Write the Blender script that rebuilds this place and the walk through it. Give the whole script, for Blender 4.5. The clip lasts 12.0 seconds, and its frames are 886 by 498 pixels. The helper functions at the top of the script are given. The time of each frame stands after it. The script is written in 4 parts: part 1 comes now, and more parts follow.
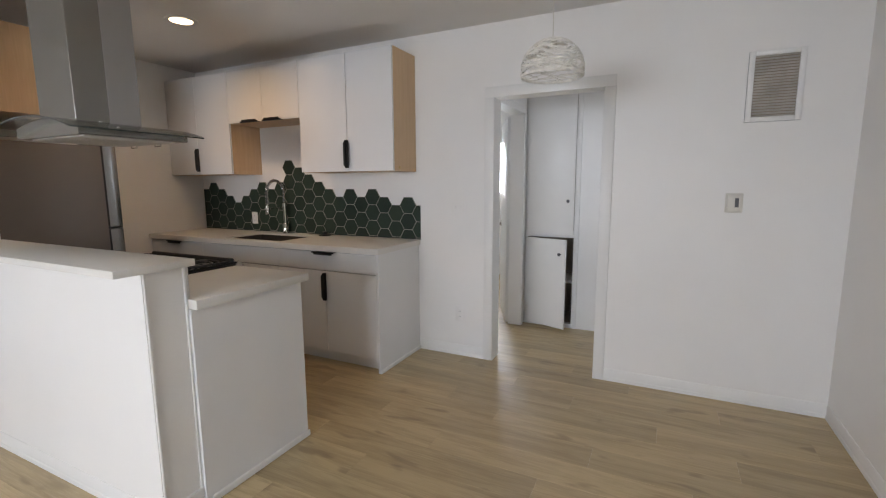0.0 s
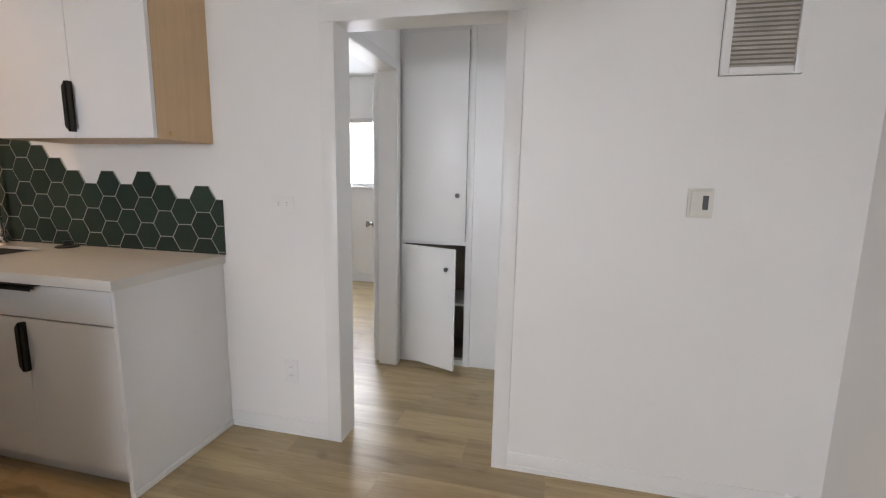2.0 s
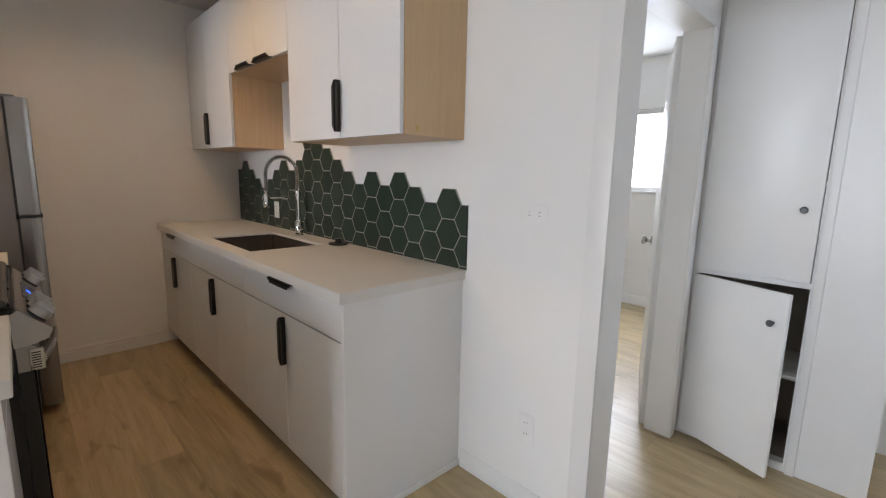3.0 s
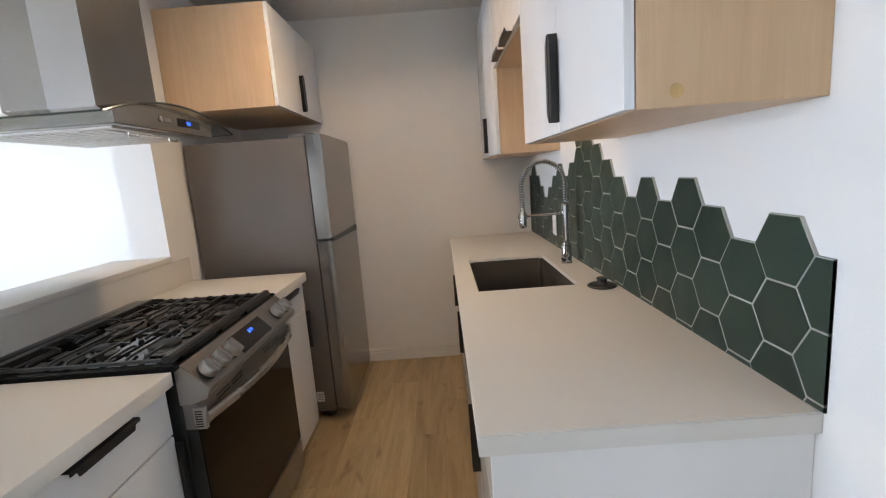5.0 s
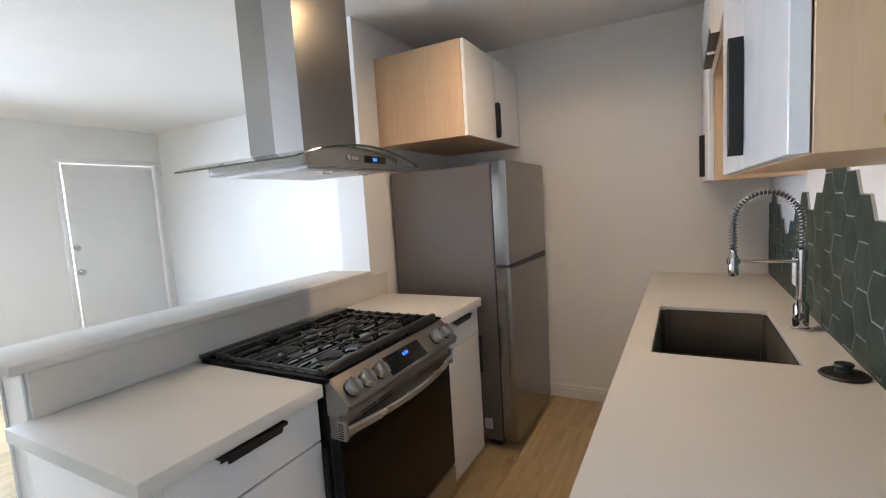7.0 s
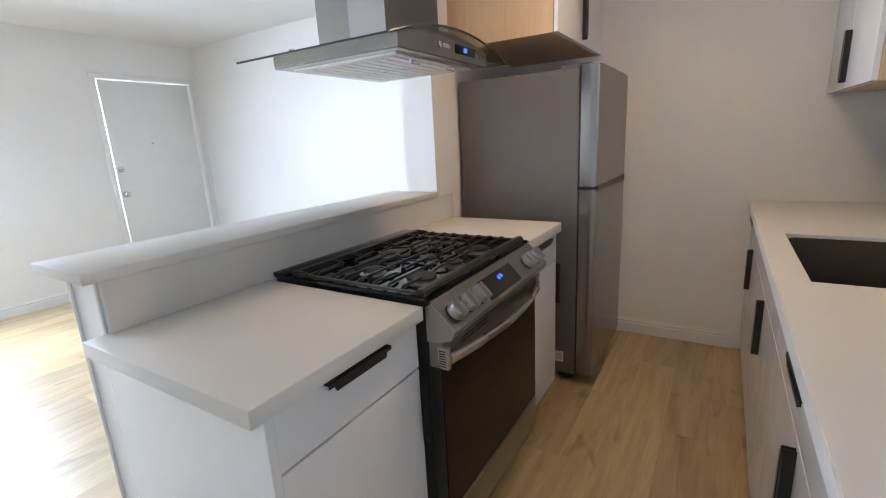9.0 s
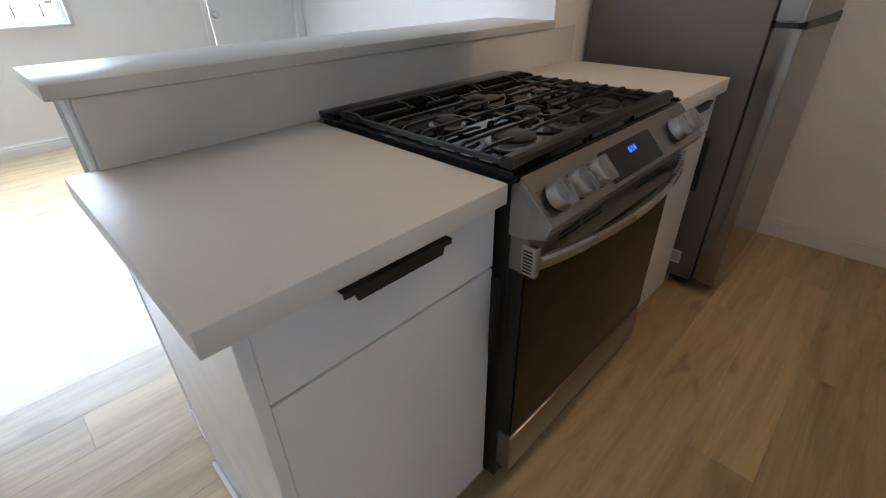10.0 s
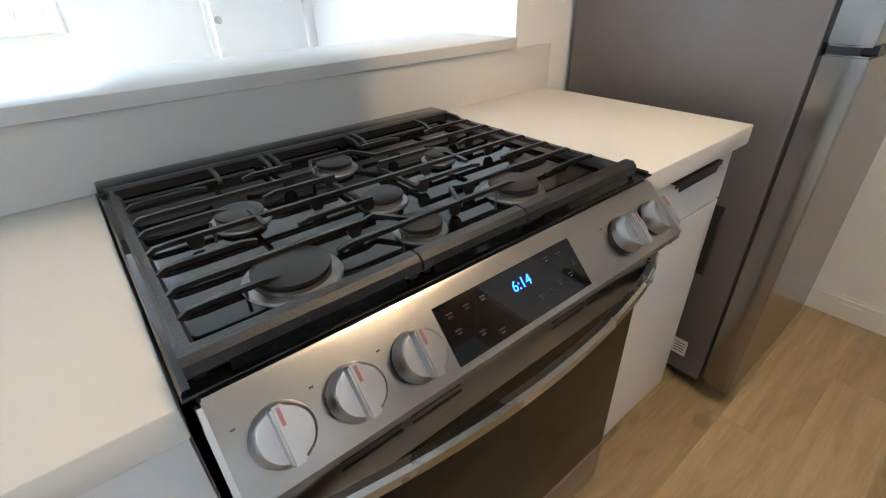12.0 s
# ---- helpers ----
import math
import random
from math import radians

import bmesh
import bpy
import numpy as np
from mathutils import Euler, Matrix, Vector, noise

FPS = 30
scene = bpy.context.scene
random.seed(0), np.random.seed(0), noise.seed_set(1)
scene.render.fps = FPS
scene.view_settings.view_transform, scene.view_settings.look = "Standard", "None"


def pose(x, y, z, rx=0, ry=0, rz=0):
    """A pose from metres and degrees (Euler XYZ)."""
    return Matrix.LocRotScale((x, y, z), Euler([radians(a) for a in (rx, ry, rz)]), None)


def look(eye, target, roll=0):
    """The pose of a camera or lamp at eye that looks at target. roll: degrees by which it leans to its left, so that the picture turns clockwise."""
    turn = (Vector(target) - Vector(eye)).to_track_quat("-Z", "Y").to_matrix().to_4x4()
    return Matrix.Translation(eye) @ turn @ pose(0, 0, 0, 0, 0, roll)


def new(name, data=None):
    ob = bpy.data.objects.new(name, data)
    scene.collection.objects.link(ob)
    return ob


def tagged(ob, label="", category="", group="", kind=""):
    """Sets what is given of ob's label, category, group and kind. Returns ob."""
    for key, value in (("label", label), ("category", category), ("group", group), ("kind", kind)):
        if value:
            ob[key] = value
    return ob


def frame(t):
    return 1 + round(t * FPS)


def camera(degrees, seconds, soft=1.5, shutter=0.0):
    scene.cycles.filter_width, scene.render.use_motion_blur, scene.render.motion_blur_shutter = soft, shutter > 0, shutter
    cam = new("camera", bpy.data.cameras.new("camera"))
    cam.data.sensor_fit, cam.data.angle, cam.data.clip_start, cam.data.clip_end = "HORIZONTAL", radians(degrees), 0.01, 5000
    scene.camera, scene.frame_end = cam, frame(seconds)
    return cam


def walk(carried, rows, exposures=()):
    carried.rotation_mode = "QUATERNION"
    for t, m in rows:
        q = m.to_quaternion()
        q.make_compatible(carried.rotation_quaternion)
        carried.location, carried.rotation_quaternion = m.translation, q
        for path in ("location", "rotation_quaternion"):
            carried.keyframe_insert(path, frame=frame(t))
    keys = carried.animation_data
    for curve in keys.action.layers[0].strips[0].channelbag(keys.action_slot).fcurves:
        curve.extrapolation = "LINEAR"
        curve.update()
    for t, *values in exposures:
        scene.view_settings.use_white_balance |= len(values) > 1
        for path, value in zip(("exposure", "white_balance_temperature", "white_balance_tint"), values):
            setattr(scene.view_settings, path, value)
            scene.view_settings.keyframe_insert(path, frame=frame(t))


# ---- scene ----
cam = camera(88.9, 12.0, soft=1.15)
PATH = [
    (0, (0.568, 0.829, 1.356), (-0.301, 2.608, 1.074), -0.3),
    (0.5, (0.579, 1.143, 1.35), (0.378, 3.132, 1.29), 1.5),
    (1, (0.589, 1.5, 1.366), (0.603, 3.5, 1.377), 2.7),
    (1.5, (0.481, 1.797, 1.347), (0.49, 3.796, 1.264), 2.5),
    (2, (0.39, 2.096, 1.32), (-0.068, 4.017, 1.006), 1.0),
    (2.5, (0.304, 2.414, 1.328), (-0.776, 4.051, 0.935), 1.3),
    (3, (0.103, 2.634, 1.319), (-1.32, 4.001, 0.991), 1.2),
    (3.5, (-0.023, 2.839, 1.326), (-1.758, 3.768, 0.967), -1.4),
    (3.7, (-0.07, 2.948, 1.323), (-1.92, 3.629, 0.991), -0.8),
    (5.3, (-0.523, 3.448, 1.391), (-2.478, 3.177, 1.067), -4.5),
    (5.5, (-0.556, 3.504, 1.396), (-2.467, 3.006, 1.078), -4.0),
    (6, (-0.609, 3.584, 1.418), (-2.448, 2.867, 1.098), -4.8),
    (6.5, (-0.623, 3.589, 1.422), (-2.404, 2.728, 1.128), -4.9),
    (6.7, (-0.625, 3.586, 1.425), (-2.389, 2.686, 1.147), -4.5),
    (8.3, (-0.61, 3.508, 1.457), (-2.316, 2.492, 1.693), 0.7),
    (8.5, (-0.651, 3.427, 1.41), (-2.369, 2.404, 1.358), -0.3),
    (9, (-0.681, 3.255, 1.336), (-2.331, 2.228, 0.865), -3.0),
    (9.5, (-0.81, 3.123, 1.256), (-2.155, 1.957, 0.344), -3.6),
    (10, (-1.012, 3.038, 1.214), (-2.226, 1.825, 0.187), -1.1),
    (10.5, (-1.158, 2.977, 1.189), (-2.332, 1.836, 0.04), -1.2),
    (11, (-1.323, 2.895, 1.183), (-2.509, 1.837, -0.031), -1.7),
    (11.5, (-1.468, 2.888, 1.188), (-2.671, 1.843, -0.02), -2.4),
    (12, (-1.631, 2.959, 1.22), (-2.698, 1.614, 0.194), -1.8),
]
EXPOSURES = [(0, -1.08, 7500, 24), (1, -1.0, 7600, 24), (2, -0.92, 7650, 25), (3, -0.74, 7350, 23), (3.7, -0.54, 7050, 22), (5.5, -0.1, 6500, 19), (6.5, -0.13, 6450, 19),
             (8.5, -0.31, 6450, 20), (9, -0.21, 6350, 20), (9.5, -0.65, 6150, 19), (10, -0.68, 6450, 21), (10.5, -0.42, 7000, 21), (11, 0.26, 6350, 16), (11.5, 0.6, 6050, 14),
             (12, 0.49, 6050, 14)]
walk(cam, [(t, look(eye, target, roll)) for t, eye, target, roll in PATH], EXPOSURES)

# ---- world, sun, large lights ----
world = bpy.data.worlds.new("sky")
scene.world = world
world.use_nodes = True
wn = world.node_tree.nodes
sky = wn.new("ShaderNodeTexSky")
sky.sky_type = "NISHITA"
sky.sun_disc = False
sky.sun_elevation, sky.sun_rotation = radians(48), radians(200)
sky.dust_density = 4.0
wn["Background"].inputs["Strength"].default_value = 0.15
world.node_tree.links.new(sky.outputs[0], wn["Background"].inputs["Color"])

sun = new("sun", bpy.data.lights.new("sun", "SUN"))
sun.data.energy, sun.data.angle, sun.data.color = 4.0, radians(12), (1.0, 0.96, 0.9)
sun.matrix_world = look((1.2, -6.0, 8.0), (0, 0, 0))


def window_light(name, eye, target, w, h, power, colour):
    lamp = new(name, bpy.data.lights.new(name, "AREA"))
    lamp.data.shape, lamp.data.size, lamp.data.size_y = "RECTANGLE", w, h
    lamp.data.energy, lamp.data.color = power, colour
    lamp.matrix_world = look(eye, target)
    return lamp


DAY = (0.60, 0.81, 1.0)
window_light("daylight_living", (-0.78, -2.10, 1.52), (-0.78, 0, -0.20), 1.95, 1.1, 235, DAY)
window_light("daylight_bedroom", (-2.1, 7.36, 1.59), (-2.1, 5, 1.2), 0.9, 0.78, 75, DAY)
window_light("daylight_hall", (1.56, 4.85, 1.58), (0, 4.7, 1.2), 0.75, 0.8, 16, DAY)
disc = new("disc_glow", bpy.data.lights.new("disc_glow", "AREA"))
LX, LY = -2.485, 3.003                                   # kitchen downlight
disc.data.shape, disc.data.size, disc.data.energy, disc.data.color = "DISK", 0.11, 14.0, (1.0, 0.72, 0.40)
disc.matrix_world = look((LX, LY, 2.506), (LX, LY, 0))

# ---- materials ----


def material(name, base, rough=0.5, metal=0.0, spots=0.0, spot_scale=6.0, grain=(1, 1, 1), bump=0.0, bump_scale=80.0,
             rough_var=0.0, rand=0.0, coat=0.0, second=None, grain_scale=0.0, grain_mix=0.0, swirl=0.0):
    """Plain surface with stains (spots), directional grain, fine relief and a random shift per object."""
    m = bpy.data.materials.new(name)
    m.use_nodes = True
    nt = m.node_tree
    n, l = nt.nodes, nt.links
    b = n["Principled BSDF"]
    b.inputs["Roughness"].default_value, b.inputs["Metallic"].default_value = rough, metal
    b.inputs["Coat Weight"].default_value, b.inputs["Coat Roughness"].default_value = coat, 0.32
    tc = n.new("ShaderNodeTexCoord")
    mp = n.new("ShaderNodeMapping")
    mp.inputs["Scale"].default_value = grain
    info = n.new("ShaderNodeObjectInfo")
    shift = n.new("ShaderNodeVectorMath")
    shift.operation = "MULTIPLY_ADD"
    shift.inputs[1].default_value = (7, 13, 5)
    l.new(info.outputs["Random"], shift.inputs[0])
    l.new(tc.outputs["Object"], shift.inputs[2])
    l.new((shift.outputs[0] if rand else tc.outputs["Object"]), mp.inputs["Vector"])
    rgb = n.new("ShaderNodeRGB")
    rgb.outputs[0].default_value = (*base, 1)
    col = rgb.outputs[0]
    if grain_mix:
        g = n.new("ShaderNodeTexNoise")
        g.inputs["Scale"].default_value, g.inputs["Detail"].default_value, g.inputs["Roughness"].default_value = grain_scale, 6, 0.62
        g.inputs["Distortion"].default_value = swirl
        l.new(mp.outputs[0], g.inputs["Vector"])
        ramp = n.new("ShaderNodeValToRGB")
        ramp.color_ramp.elements[0].position, ramp.color_ramp.elements[1].position = 0.36, 0.68
        l.new(g.outputs[0], ramp.inputs[0])
        mx = n.new("ShaderNodeMix")
        mx.data_type = "RGBA"
        mul = n.new("ShaderNodeMath")
        mul.operation = "MULTIPLY"
        mul.inputs[1].default_value = grain_mix
        l.new(ramp.outputs[0], mul.inputs[0])
        l.new(mul.outputs[0], mx.inputs[0])
        l.new(col, mx.inputs[6])
        mx.inputs[7].default_value = (*(second or [c * 0.6 for c in base]), 1)
        col = mx.outputs[2]
    if spots:
        s = n.new("ShaderNodeTexNoise")
        s.inputs["Scale"].default_value, s.inputs["Detail"].default_value = spot_scale, 4
        l.new(tc.outputs["Object"], s.inputs["Vector"])
        mr = n.new("ShaderNodeMapRange")
        mr.inputs[1].default_value, mr.inputs[2].default_value = 0.3, 0.7
        mr.inputs[3].default_value, mr.inputs[4].default_value = 1 - spots, 1 + spots * 0.4
        l.new(s.outputs[0], mr.inputs[0])
        hs = n.new("ShaderNodeHueSaturation")
        l.new(mr.outputs[0], hs.inputs["Value"])
        l.new(col, hs.inputs["Color"])
        col = hs.outputs[0]
    if rand:
        hs = n.new("ShaderNodeHueSaturation")
        mr = n.new("ShaderNodeMapRange")
        mr.inputs[3].default_value, mr.inputs[4].default_value = 1 - rand, 1 + rand
        l.new(info.outputs["Random"], mr.inputs[0])
        l.new(mr.outputs[0], hs.inputs["Value"])
        l.new(col, hs.inputs["Color"])
        col = hs.outputs[0]
    l.new(col, b.inputs["Base Color"])
    if rough_var:
        s = n.new("ShaderNodeTexNoise")
        s.inputs["Scale"].default_value, s.inputs["Detail"].default_value = 9, 5
        l.new(mp.outputs[0], s.inputs["Vector"])
        mr = n.new("ShaderNodeMapRange")
        mr.inputs[1].default_value, mr.inputs[2].default_value = 0.3, 0.7
        mr.inputs[3].default_value, mr.inputs[4].default_value = max(0.02, rough - rough_var), rough + rough_var
        l.new(s.outputs[0], mr.inputs[0])
        l.new(mr.outputs[0], b.inputs["Roughness"])
    if bump:
        s = n.new("ShaderNodeTexNoise")
        s.inputs["Scale"].default_value, s.inputs["Detail"].default_value = bump_scale, 3
        l.new(mp.outputs[0], s.inputs["Vector"])
        bp = n.new("ShaderNodeBump")
        bp.inputs["Strength"].default_value, bp.inputs["Distance"].default_value = bump, 0.004
        l.new(s.outputs[0], bp.inputs["Height"])
        l.new(bp.outputs[0], b.inputs["Normal"])
    return m


def glass(name, tint=(1, 1, 1), rough=0.0, alpha_mix=0.0):
    m = bpy.data.materials.new(name)
    m.use_nodes = True
    b = m.node_tree.nodes["Principled BSDF"]
    b.inputs["Base Color"].default_value = (*tint, 1)
    b.inputs["Roughness"].default_value, b.inputs["Transmission Weight"].default_value, b.inputs["IOR"].default_value = rough, 1.0, 1.45
    return m


def glow(name, colour, strength):
    m = bpy.data.materials.new(name)
    m.use_nodes = True
    b = m.node_tree.nodes["Principled BSDF"]
    b.inputs["Base Color"].default_value = (*colour, 1)
    b.inputs["Emission Color"].default_value, b.inputs["Emission Strength"].default_value = (*colour, 1), strength
    return m


PAINT = material("wall_paint", (0.835, 0.818, 0.795), 0.42, spots=0.03, spot_scale=1.6, bump=0.12, bump_scale=220)
CEIL = material("ceiling_paint", (0.80, 0.785, 0.765), 0.8, spots=0.03, spot_scale=1.2, bump=0.18, bump_scale=160)
TRIM = material("trim_enamel", (0.80, 0.79, 0.77), 0.35, spots=0.03, spot_scale=3, bump=0.05, bump_scale=60)
CAB = material("cabinet_laminate", (0.79, 0.785, 0.78), 0.20, spots=0.015, spot_scale=2, rough_var=0.03)
VENEER = material("maple_veneer", (0.68, 0.46, 0.275), 0.42, grain=(9, 9, 0.55), grain_scale=4.5, grain_mix=0.42, second=(0.53, 0.325, 0.17), swirl=0.8,
                  spots=0.06, spot_scale=2.5, bump=0.08, bump_scale=60)
QUARTZ = material("quartz", (0.68, 0.655, 0.615), 0.38, spots=0.03, spot_scale=2.0, grain_scale=90, grain_mix=0.06, second=(0.58, 0.56, 0.52))
QUARTZ.node_tree.nodes["Principled BSDF"].inputs["Specular IOR Level"].default_value = 0.04


def oak_floor(name):
    """Vinyl oak: pale streaks along the plank, darker heart bands, cathedral figure, sparse knots."""
    m = bpy.data.materials.new(name)
    m.use_nodes = True
    n, l = m.node_tree.nodes, m.node_tree.links
    b = n["Principled BSDF"]
    tc, info = n.new("ShaderNodeTexCoord"), n.new("ShaderNodeObjectInfo")
    off = n.new("ShaderNodeVectorMath")
    off.operation = "MULTIPLY_ADD"
    off.inputs[1].default_value = (17, 31, 9)
    l.new(info.outputs["Random"], off.inputs[0])
    l.new(tc.outputs["Object"], off.inputs[2])

    def noise(scale, stretch, detail=5.0, rough=0.6, swirl=0.0):
        mp, t = n.new("ShaderNodeMapping"), n.new("ShaderNodeTexNoise")
        mp.inputs["Scale"].default_value = stretch
        t.inputs["Scale"].default_value, t.inputs["Detail"].default_value, t.inputs["Roughness"].default_value, t.inputs["Distortion"].default_value = scale, detail, rough, swirl
        l.new(off.outputs[0], mp.inputs["Vector"])
        l.new(mp.outputs[0], t.inputs["Vector"])
        return t.outputs[0]

    def ramp(src, lo, hi, a, z):
        mr = n.new("ShaderNodeMapRange")
        mr.interpolation_type = "SMOOTHSTEP"
        for i, v in ((1, lo), (2, hi), (3, a), (4, z)):
            mr.inputs[i].default_value = v
        l.new(src, mr.inputs[0])
        return mr.outputs[0]

    def mix(fac, under, over):
        mx = n.new("ShaderNodeMix")
        mx.data_type = "RGBA"
        l.new(fac, mx.inputs[0])
        if isinstance(under, tuple):
            mx.inputs[6].default_value = (*under, 1)
        else:
            l.new(under, mx.inputs[6])
        mx.inputs[7].default_value = (*over, 1)
        return mx.outputs[2]

    bands = noise(1.7, (0.6, 4.5, 1), 5, 0.6, 1.2)
    streaks = noise(3.6, (0.55, 9, 1), 6, 0.65, 1.1)
    fine = noise(16, (0.5, 9, 1), 3, 0.6)
    knots = noise(4.4, (0.9, 2.6, 1), 2, 0.4, 0.3)
    col = mix(ramp(bands, 0.34, 0.68, 0.0, 0.72), (0.500, 0.368, 0.198), (0.308, 0.213, 0.106))
    col = mix(ramp(streaks, 0.46, 0.74, 0.0, 0.46), col, (0.275, 0.184, 0.090))
    col = mix(ramp(fine, 0.48, 0.75, 0.0, 0.28), col, (0.62, 0.49, 0.31))
    col = mix(ramp(knots, 0.63, 0.75, 0.0, 0.60), col, (0.190, 0.118, 0.060))
    hs = n.new("ShaderNodeHueSaturation")
    l.new(ramp(info.outputs["Random"], 0.0, 1.0, 0.88, 1.10), hs.inputs["Value"])
    l.new(col, hs.inputs["Color"])
    l.new(hs.outputs[0], b.inputs["Base Color"])
    l.new(ramp(streaks, 0.3, 0.7, 0.33, 0.48), b.inputs["Roughness"])
    b.inputs["Coat Weight"].default_value, b.inputs["Coat Roughness"].default_value = 0.35, 0.30
    bp = n.new("ShaderNodeBump")
    bp.inputs["Strength"].default_value, bp.inputs["Distance"].default_value = 0.10, 0.002
    l.new(streaks, bp.inputs["Height"])
    l.new(bp.outputs[0], b.inputs["Normal"])
    return m


OAK = oak_floor("oak_plank")
SUBFLOOR = material("dark_joint", (0.16, 0.11, 0.07), 0.8, spots=0.1)
TILE = material("green_tile", (0.024, 0.040, 0.028), 0.46, spots=0.10, spot_scale=9, rand=0.22, bump=0.10, bump_scale=40, rough_var=0.08)
TILE.node_tree.nodes["Principled BSDF"].inputs["Specular IOR Level"].default_value = 0.32
GROUT = material("grout", (0.40, 0.385, 0.345), 0.9, spots=0.12, spot_scale=20)
STEEL = material("brushed_steel", (0.31, 0.295, 0.28), 0.30, 1.0, spots=0.05, spot_scale=3)
STEEL_V = material("brushed_steel_upright", (0.30, 0.284, 0.268), 0.25, 1.0, spots=0.04, spot_scale=2)
FRIDGE_SIDE = material("grey_lacquer", (0.165, 0.148, 0.137), 0.42, 0.35, spots=0.05, spot_scale=4, bump=0.06, bump_scale=300)
IRON = material("cast_iron", (0.013, 0.0125, 0.012), 0.38, spots=0.25, spot_scale=18, bump=0.25, bump_scale=260)
ENAMEL = material("black_enamel", (0.004, 0.004, 0.004), 0.045, spots=0.2, spot_scale=9)
ENAMEL.node_tree.nodes["Principled BSDF"].inputs["Specular IOR Level"].default_value = 0.34
BLACK = material("black_powder_coat", (0.012, 0.012, 0.012), 0.42, spots=0.15, bump=0.05, bump_scale=300)
OVEN_GLASS = material("oven_glass", (0.012, 0.008, 0.005), 0.08, spots=0.2, spot_scale=3)
OVEN_GLASS.node_tree.nodes["Principled BSDF"].inputs["Specular IOR Level"].default_value = 0.14
PLASTIC = material("grey_plastic", (0.09, 0.09, 0.095), 0.35, spots=0.1)
CHROME = material("chrome", (0.72, 0.72, 0.72), 0.08, 1.0, rough_var=0.03)
NICKEL = material("satin_nickel", (0.50, 0.48, 0.45), 0.28, 1.0, rough_var=0.06)
ALU = material("cast_alloy", (0.42, 0.405, 0.39), 0.31, 1.0, rough_var=0.05)
RING = material("burner_ring", (0.30, 0.29, 0.275), 0.4, 1.0, spots=0.3, spot_scale=30)
FILTER = material("filter_mesh", (0.72, 0.71, 0.69), 0.45, 1.0, spots=0.05)
BURNER_CAP = material("burner_cap", (0.009, 0.009, 0.0095), 0.48, spots=0.2, spot_scale=25)
SINK = material("dark_sink", (0.026, 0.022, 0.019), 0.55, 0.0, spots=0.15, rough_var=0.06)
WHITE_PLASTIC = material("white_plastic", (0.75, 0.74, 0.72), 0.35, spots=0.04)
CREAM_PLASTIC = material("ivory_plastic", (0.72, 0.69, 0.62), 0.4, spots=0.05)
CORD = material("paper_cord", (0.86, 0.83, 0.77), 0.8, spots=0.2, spot_scale=30, rand=0.0, bump=0.2, bump_scale=200)
VENT_DARK = material("vent_beige", (0.56, 0.51, 0.46), 0.7, spots=0.3, spot_scale=9)
RED = material("red_print", (0.32, 0.12, 0.11), 0.5)
PRINT = material("grey_print", (0.035, 0.035, 0.035), 0.5)
# white cupboard inside, browned to paint its shade; also behind the vent slats
RECESS = material("recess_shade", (0.36, 0.31, 0.25), 0.7, spots=0.15, spot_scale=5)
CONCRETE = material("concrete", (0.46, 0.45, 0.43), 0.85, spots=0.2, spot_scale=0.6, bump=0.3, bump_scale=20)
STUCCO = material("stucco", (0.62, 0.60, 0.56), 0.9, spots=0.1, spot_scale=1, bump=0.4, bump_scale=60)
FENCE = material("fence_paint", (0.35, 0.34, 0.33), 0.5, spots=0.1)
PANE = glass("window_glass")
HOOD_GLASS = glass("hood_glass", (0.80, 0.86, 0.84), 0.0)
GLASS_EDGE = material("glass_edge", (0.035, 0.045, 0.042), 0.15, spots=0.1)
SLEEVE = material("brushed_steel_sleeve", (0.42, 0.405, 0.395), 0.32, 1.0, spots=0.04, spot_scale=2)
BLUE = glow("blue_digits", (0.02, 0.12, 1.0), 6.0)
DISC = glow("lit_diffuser", (1.0, 0.86, 0.66), 6.0)

# ---- builders ----


def box(bm, x0, x1, y0, y1, z0, z1, bevel=0.0, seg=2):
    x0, x1, y0, y1, z0, z1 = min(x0, x1), max(x0, x1), min(y0, y1), max(y0, y1), min(z0, z1), max(z0, z1)
    m = Matrix.LocRotScale(((x0 + x1) / 2, (y0 + y1) / 2, (z0 + z1) / 2), None, (x1 - x0, y1 - y0, z1 - z0))
    vs = bmesh.ops.create_cube(bm, size=1, matrix=m)["verts"]
    if bevel:
        es = {e for v in vs for e in v.link_edges}
        bmesh.ops.bevel(bm, geom=list(es), offset=bevel, segments=seg, affect="EDGES", profile=0.5)
    return bm


def rod(bm, p, q, r, r2=None, n=20):
    p, q = Vector(p), Vector(q)
    d = q - p
    m = Matrix.Translation((p + q) / 2) @ d.to_track_quat("Z", "Y").to_matrix().to_4x4()
    bmesh.ops.create_cone(bm, cap_ends=True, segments=n, radius1=r, radius2=r if r2 is None else r2, depth=d.length, matrix=m)
    return bm


def lathe(bm, profile, at, axis=(0, 0, 1), n=28):
    """Turns (radius, height) pairs round an axis."""
    q = Vector(axis).to_track_quat("Z", "Y").to_matrix()
    rings = []
    for r, h in profile:
        rings.append([bm.verts.new(Vector(at) + q @ Vector((max(r, 1e-4) * math.cos(2 * math.pi * k / n), max(r, 1e-4) * math.sin(2 * math.pi * k / n), h)))
                      for k in range(n)])
    for a, b in zip(rings, rings[1:]):
        for k in range(n):
            bm.faces.new((a[k], a[(k + 1) % n], b[(k + 1) % n], b[k]))
    bm.faces.new(rings[0][::-1])
    bm.faces.new(rings[-1])
    return bm


